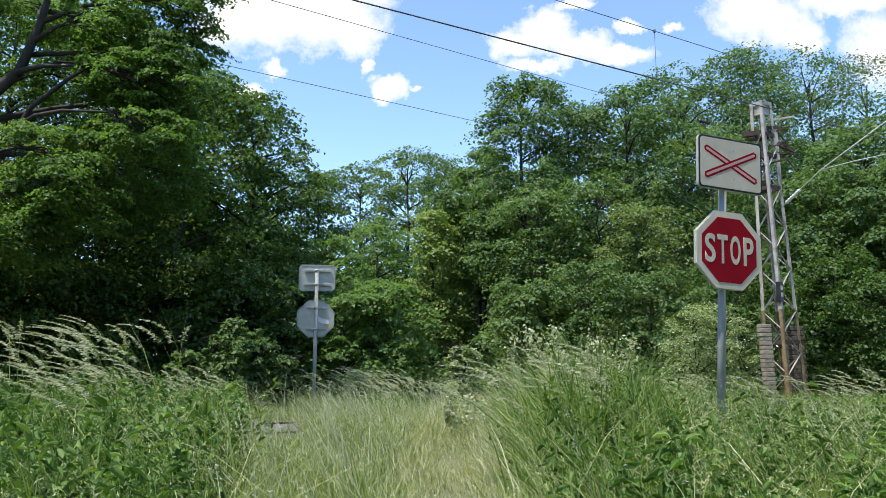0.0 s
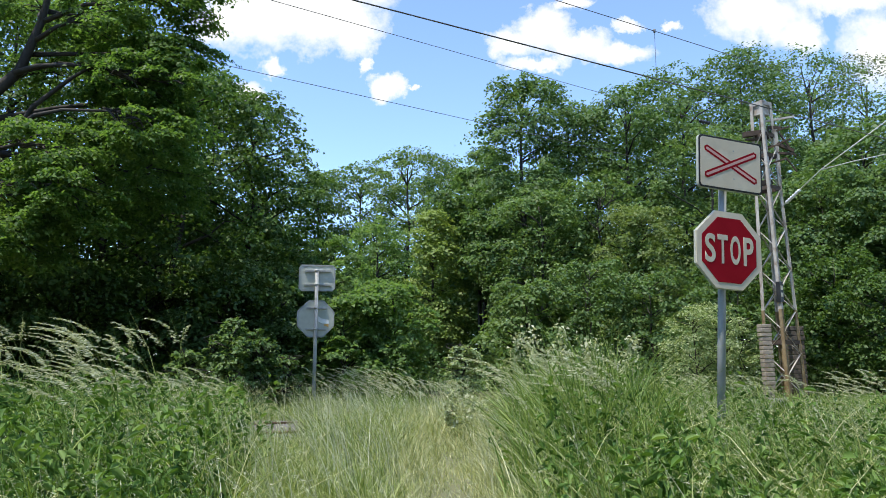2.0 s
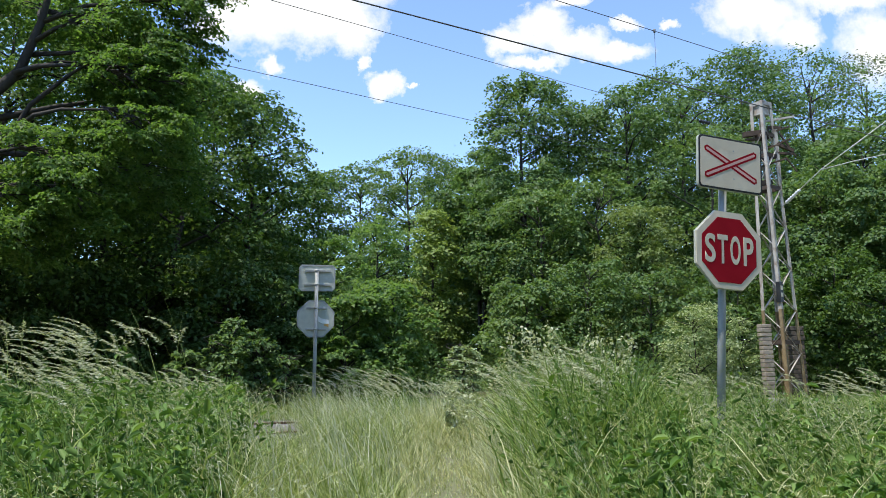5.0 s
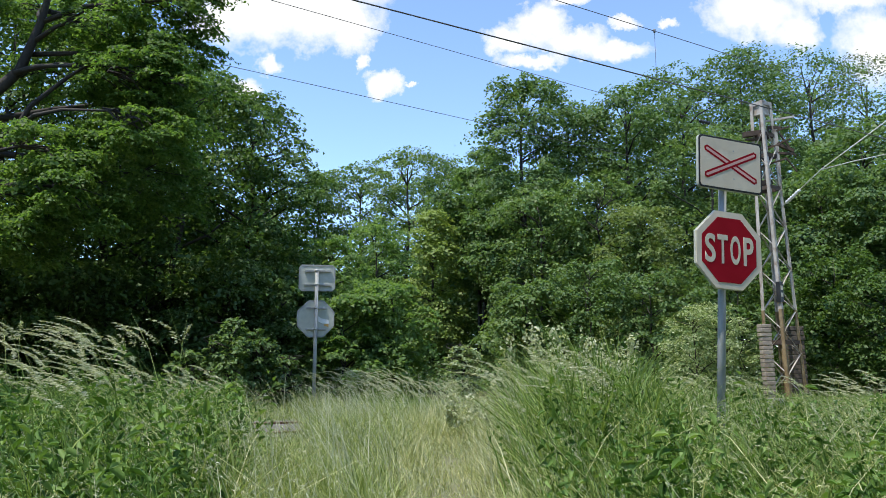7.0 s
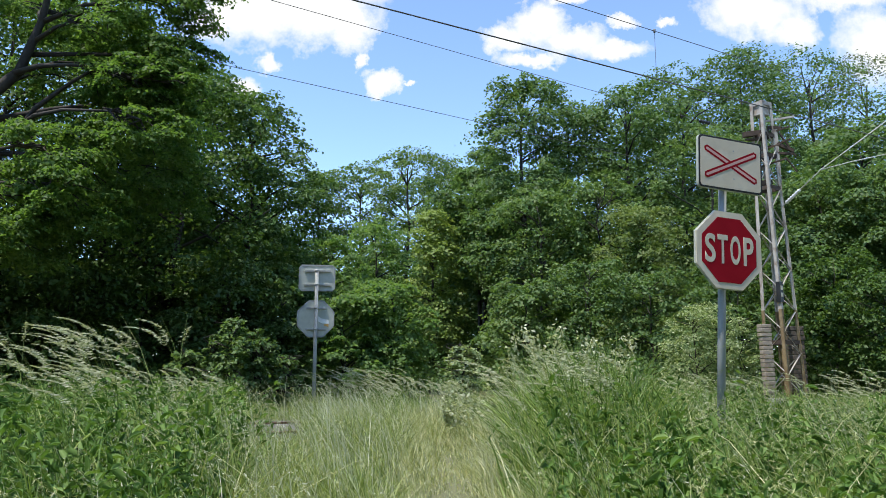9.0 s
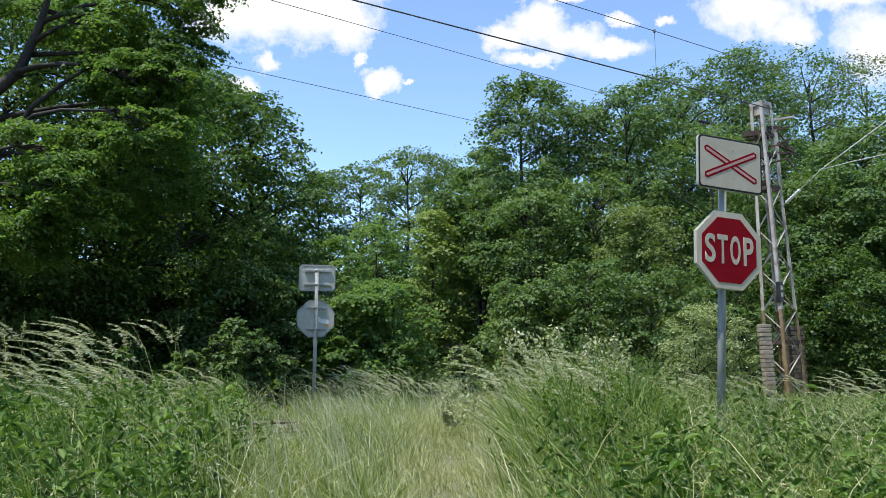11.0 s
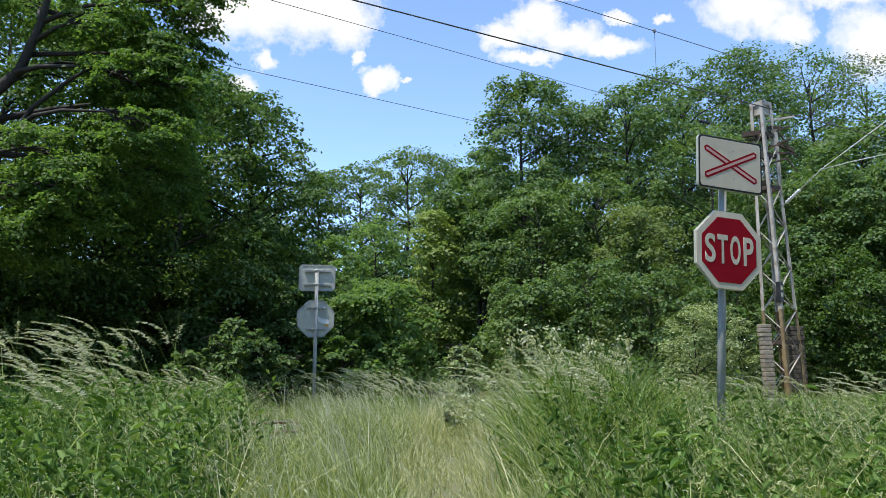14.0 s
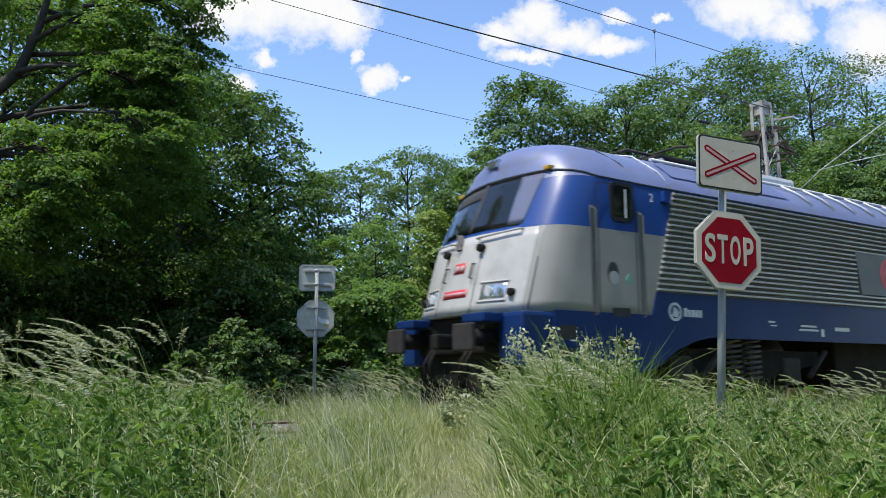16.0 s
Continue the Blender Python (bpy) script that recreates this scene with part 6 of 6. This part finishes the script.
def motions():
    times = [0.4 * k for k in range(41)]
    for ob, (x, y, z), deg, ph in PATCHES:
        walk(ob, [(t, pose(x, y, z, 0.35 * deg * math.sin(1.7 * t + ph), -deg * gust(t, ph - 0.25 * x), 0)) for t in times])
    for ob, at, ph in TREES:
        walk(ob, [(t, pose(*at, 0.12 * math.sin(1.1 * t + ph), 0.45 - 0.35 * gust(t, ph) - 0.04 * t, 0)) for t in times])
    for ob, at, ph in SWAY:
        walk(ob, [(t, pose(*at, 0.8 * math.sin(1.3 * t + ph), 1.3 * gust(t, ph) - 0.6, 1.0 * math.sin(0.8 * t + ph))) for t in times])

    walk(sky_clouds, [(t, pose(18 - 36 * t / 16, 2400, -17 + 34 * t / 16)) for t in (0.0, 4.0, 8.0, 12.0, 16.0)])
    # the train runs at a steady 13.2 m/s and passes the crossing at the end
    stamps = [0.0, 4.0, 8.0, 12.0, 14.0, 15.0, 15.5, 16.0]
    walk(loco, [(t, pose(*on_track(5.11 + 13.186 * (16 - t), 0), 0, 0, TURN)) for t in stamps])
    spin = [0.05 * k for k in range(321)]
    for wheel, u in WHEELS:
        walk(wheel, [(t, pose(u, 0, 0.625, 0, -math.degrees(13.186 * t / 0.625), 0)) for t in spin])


motions()
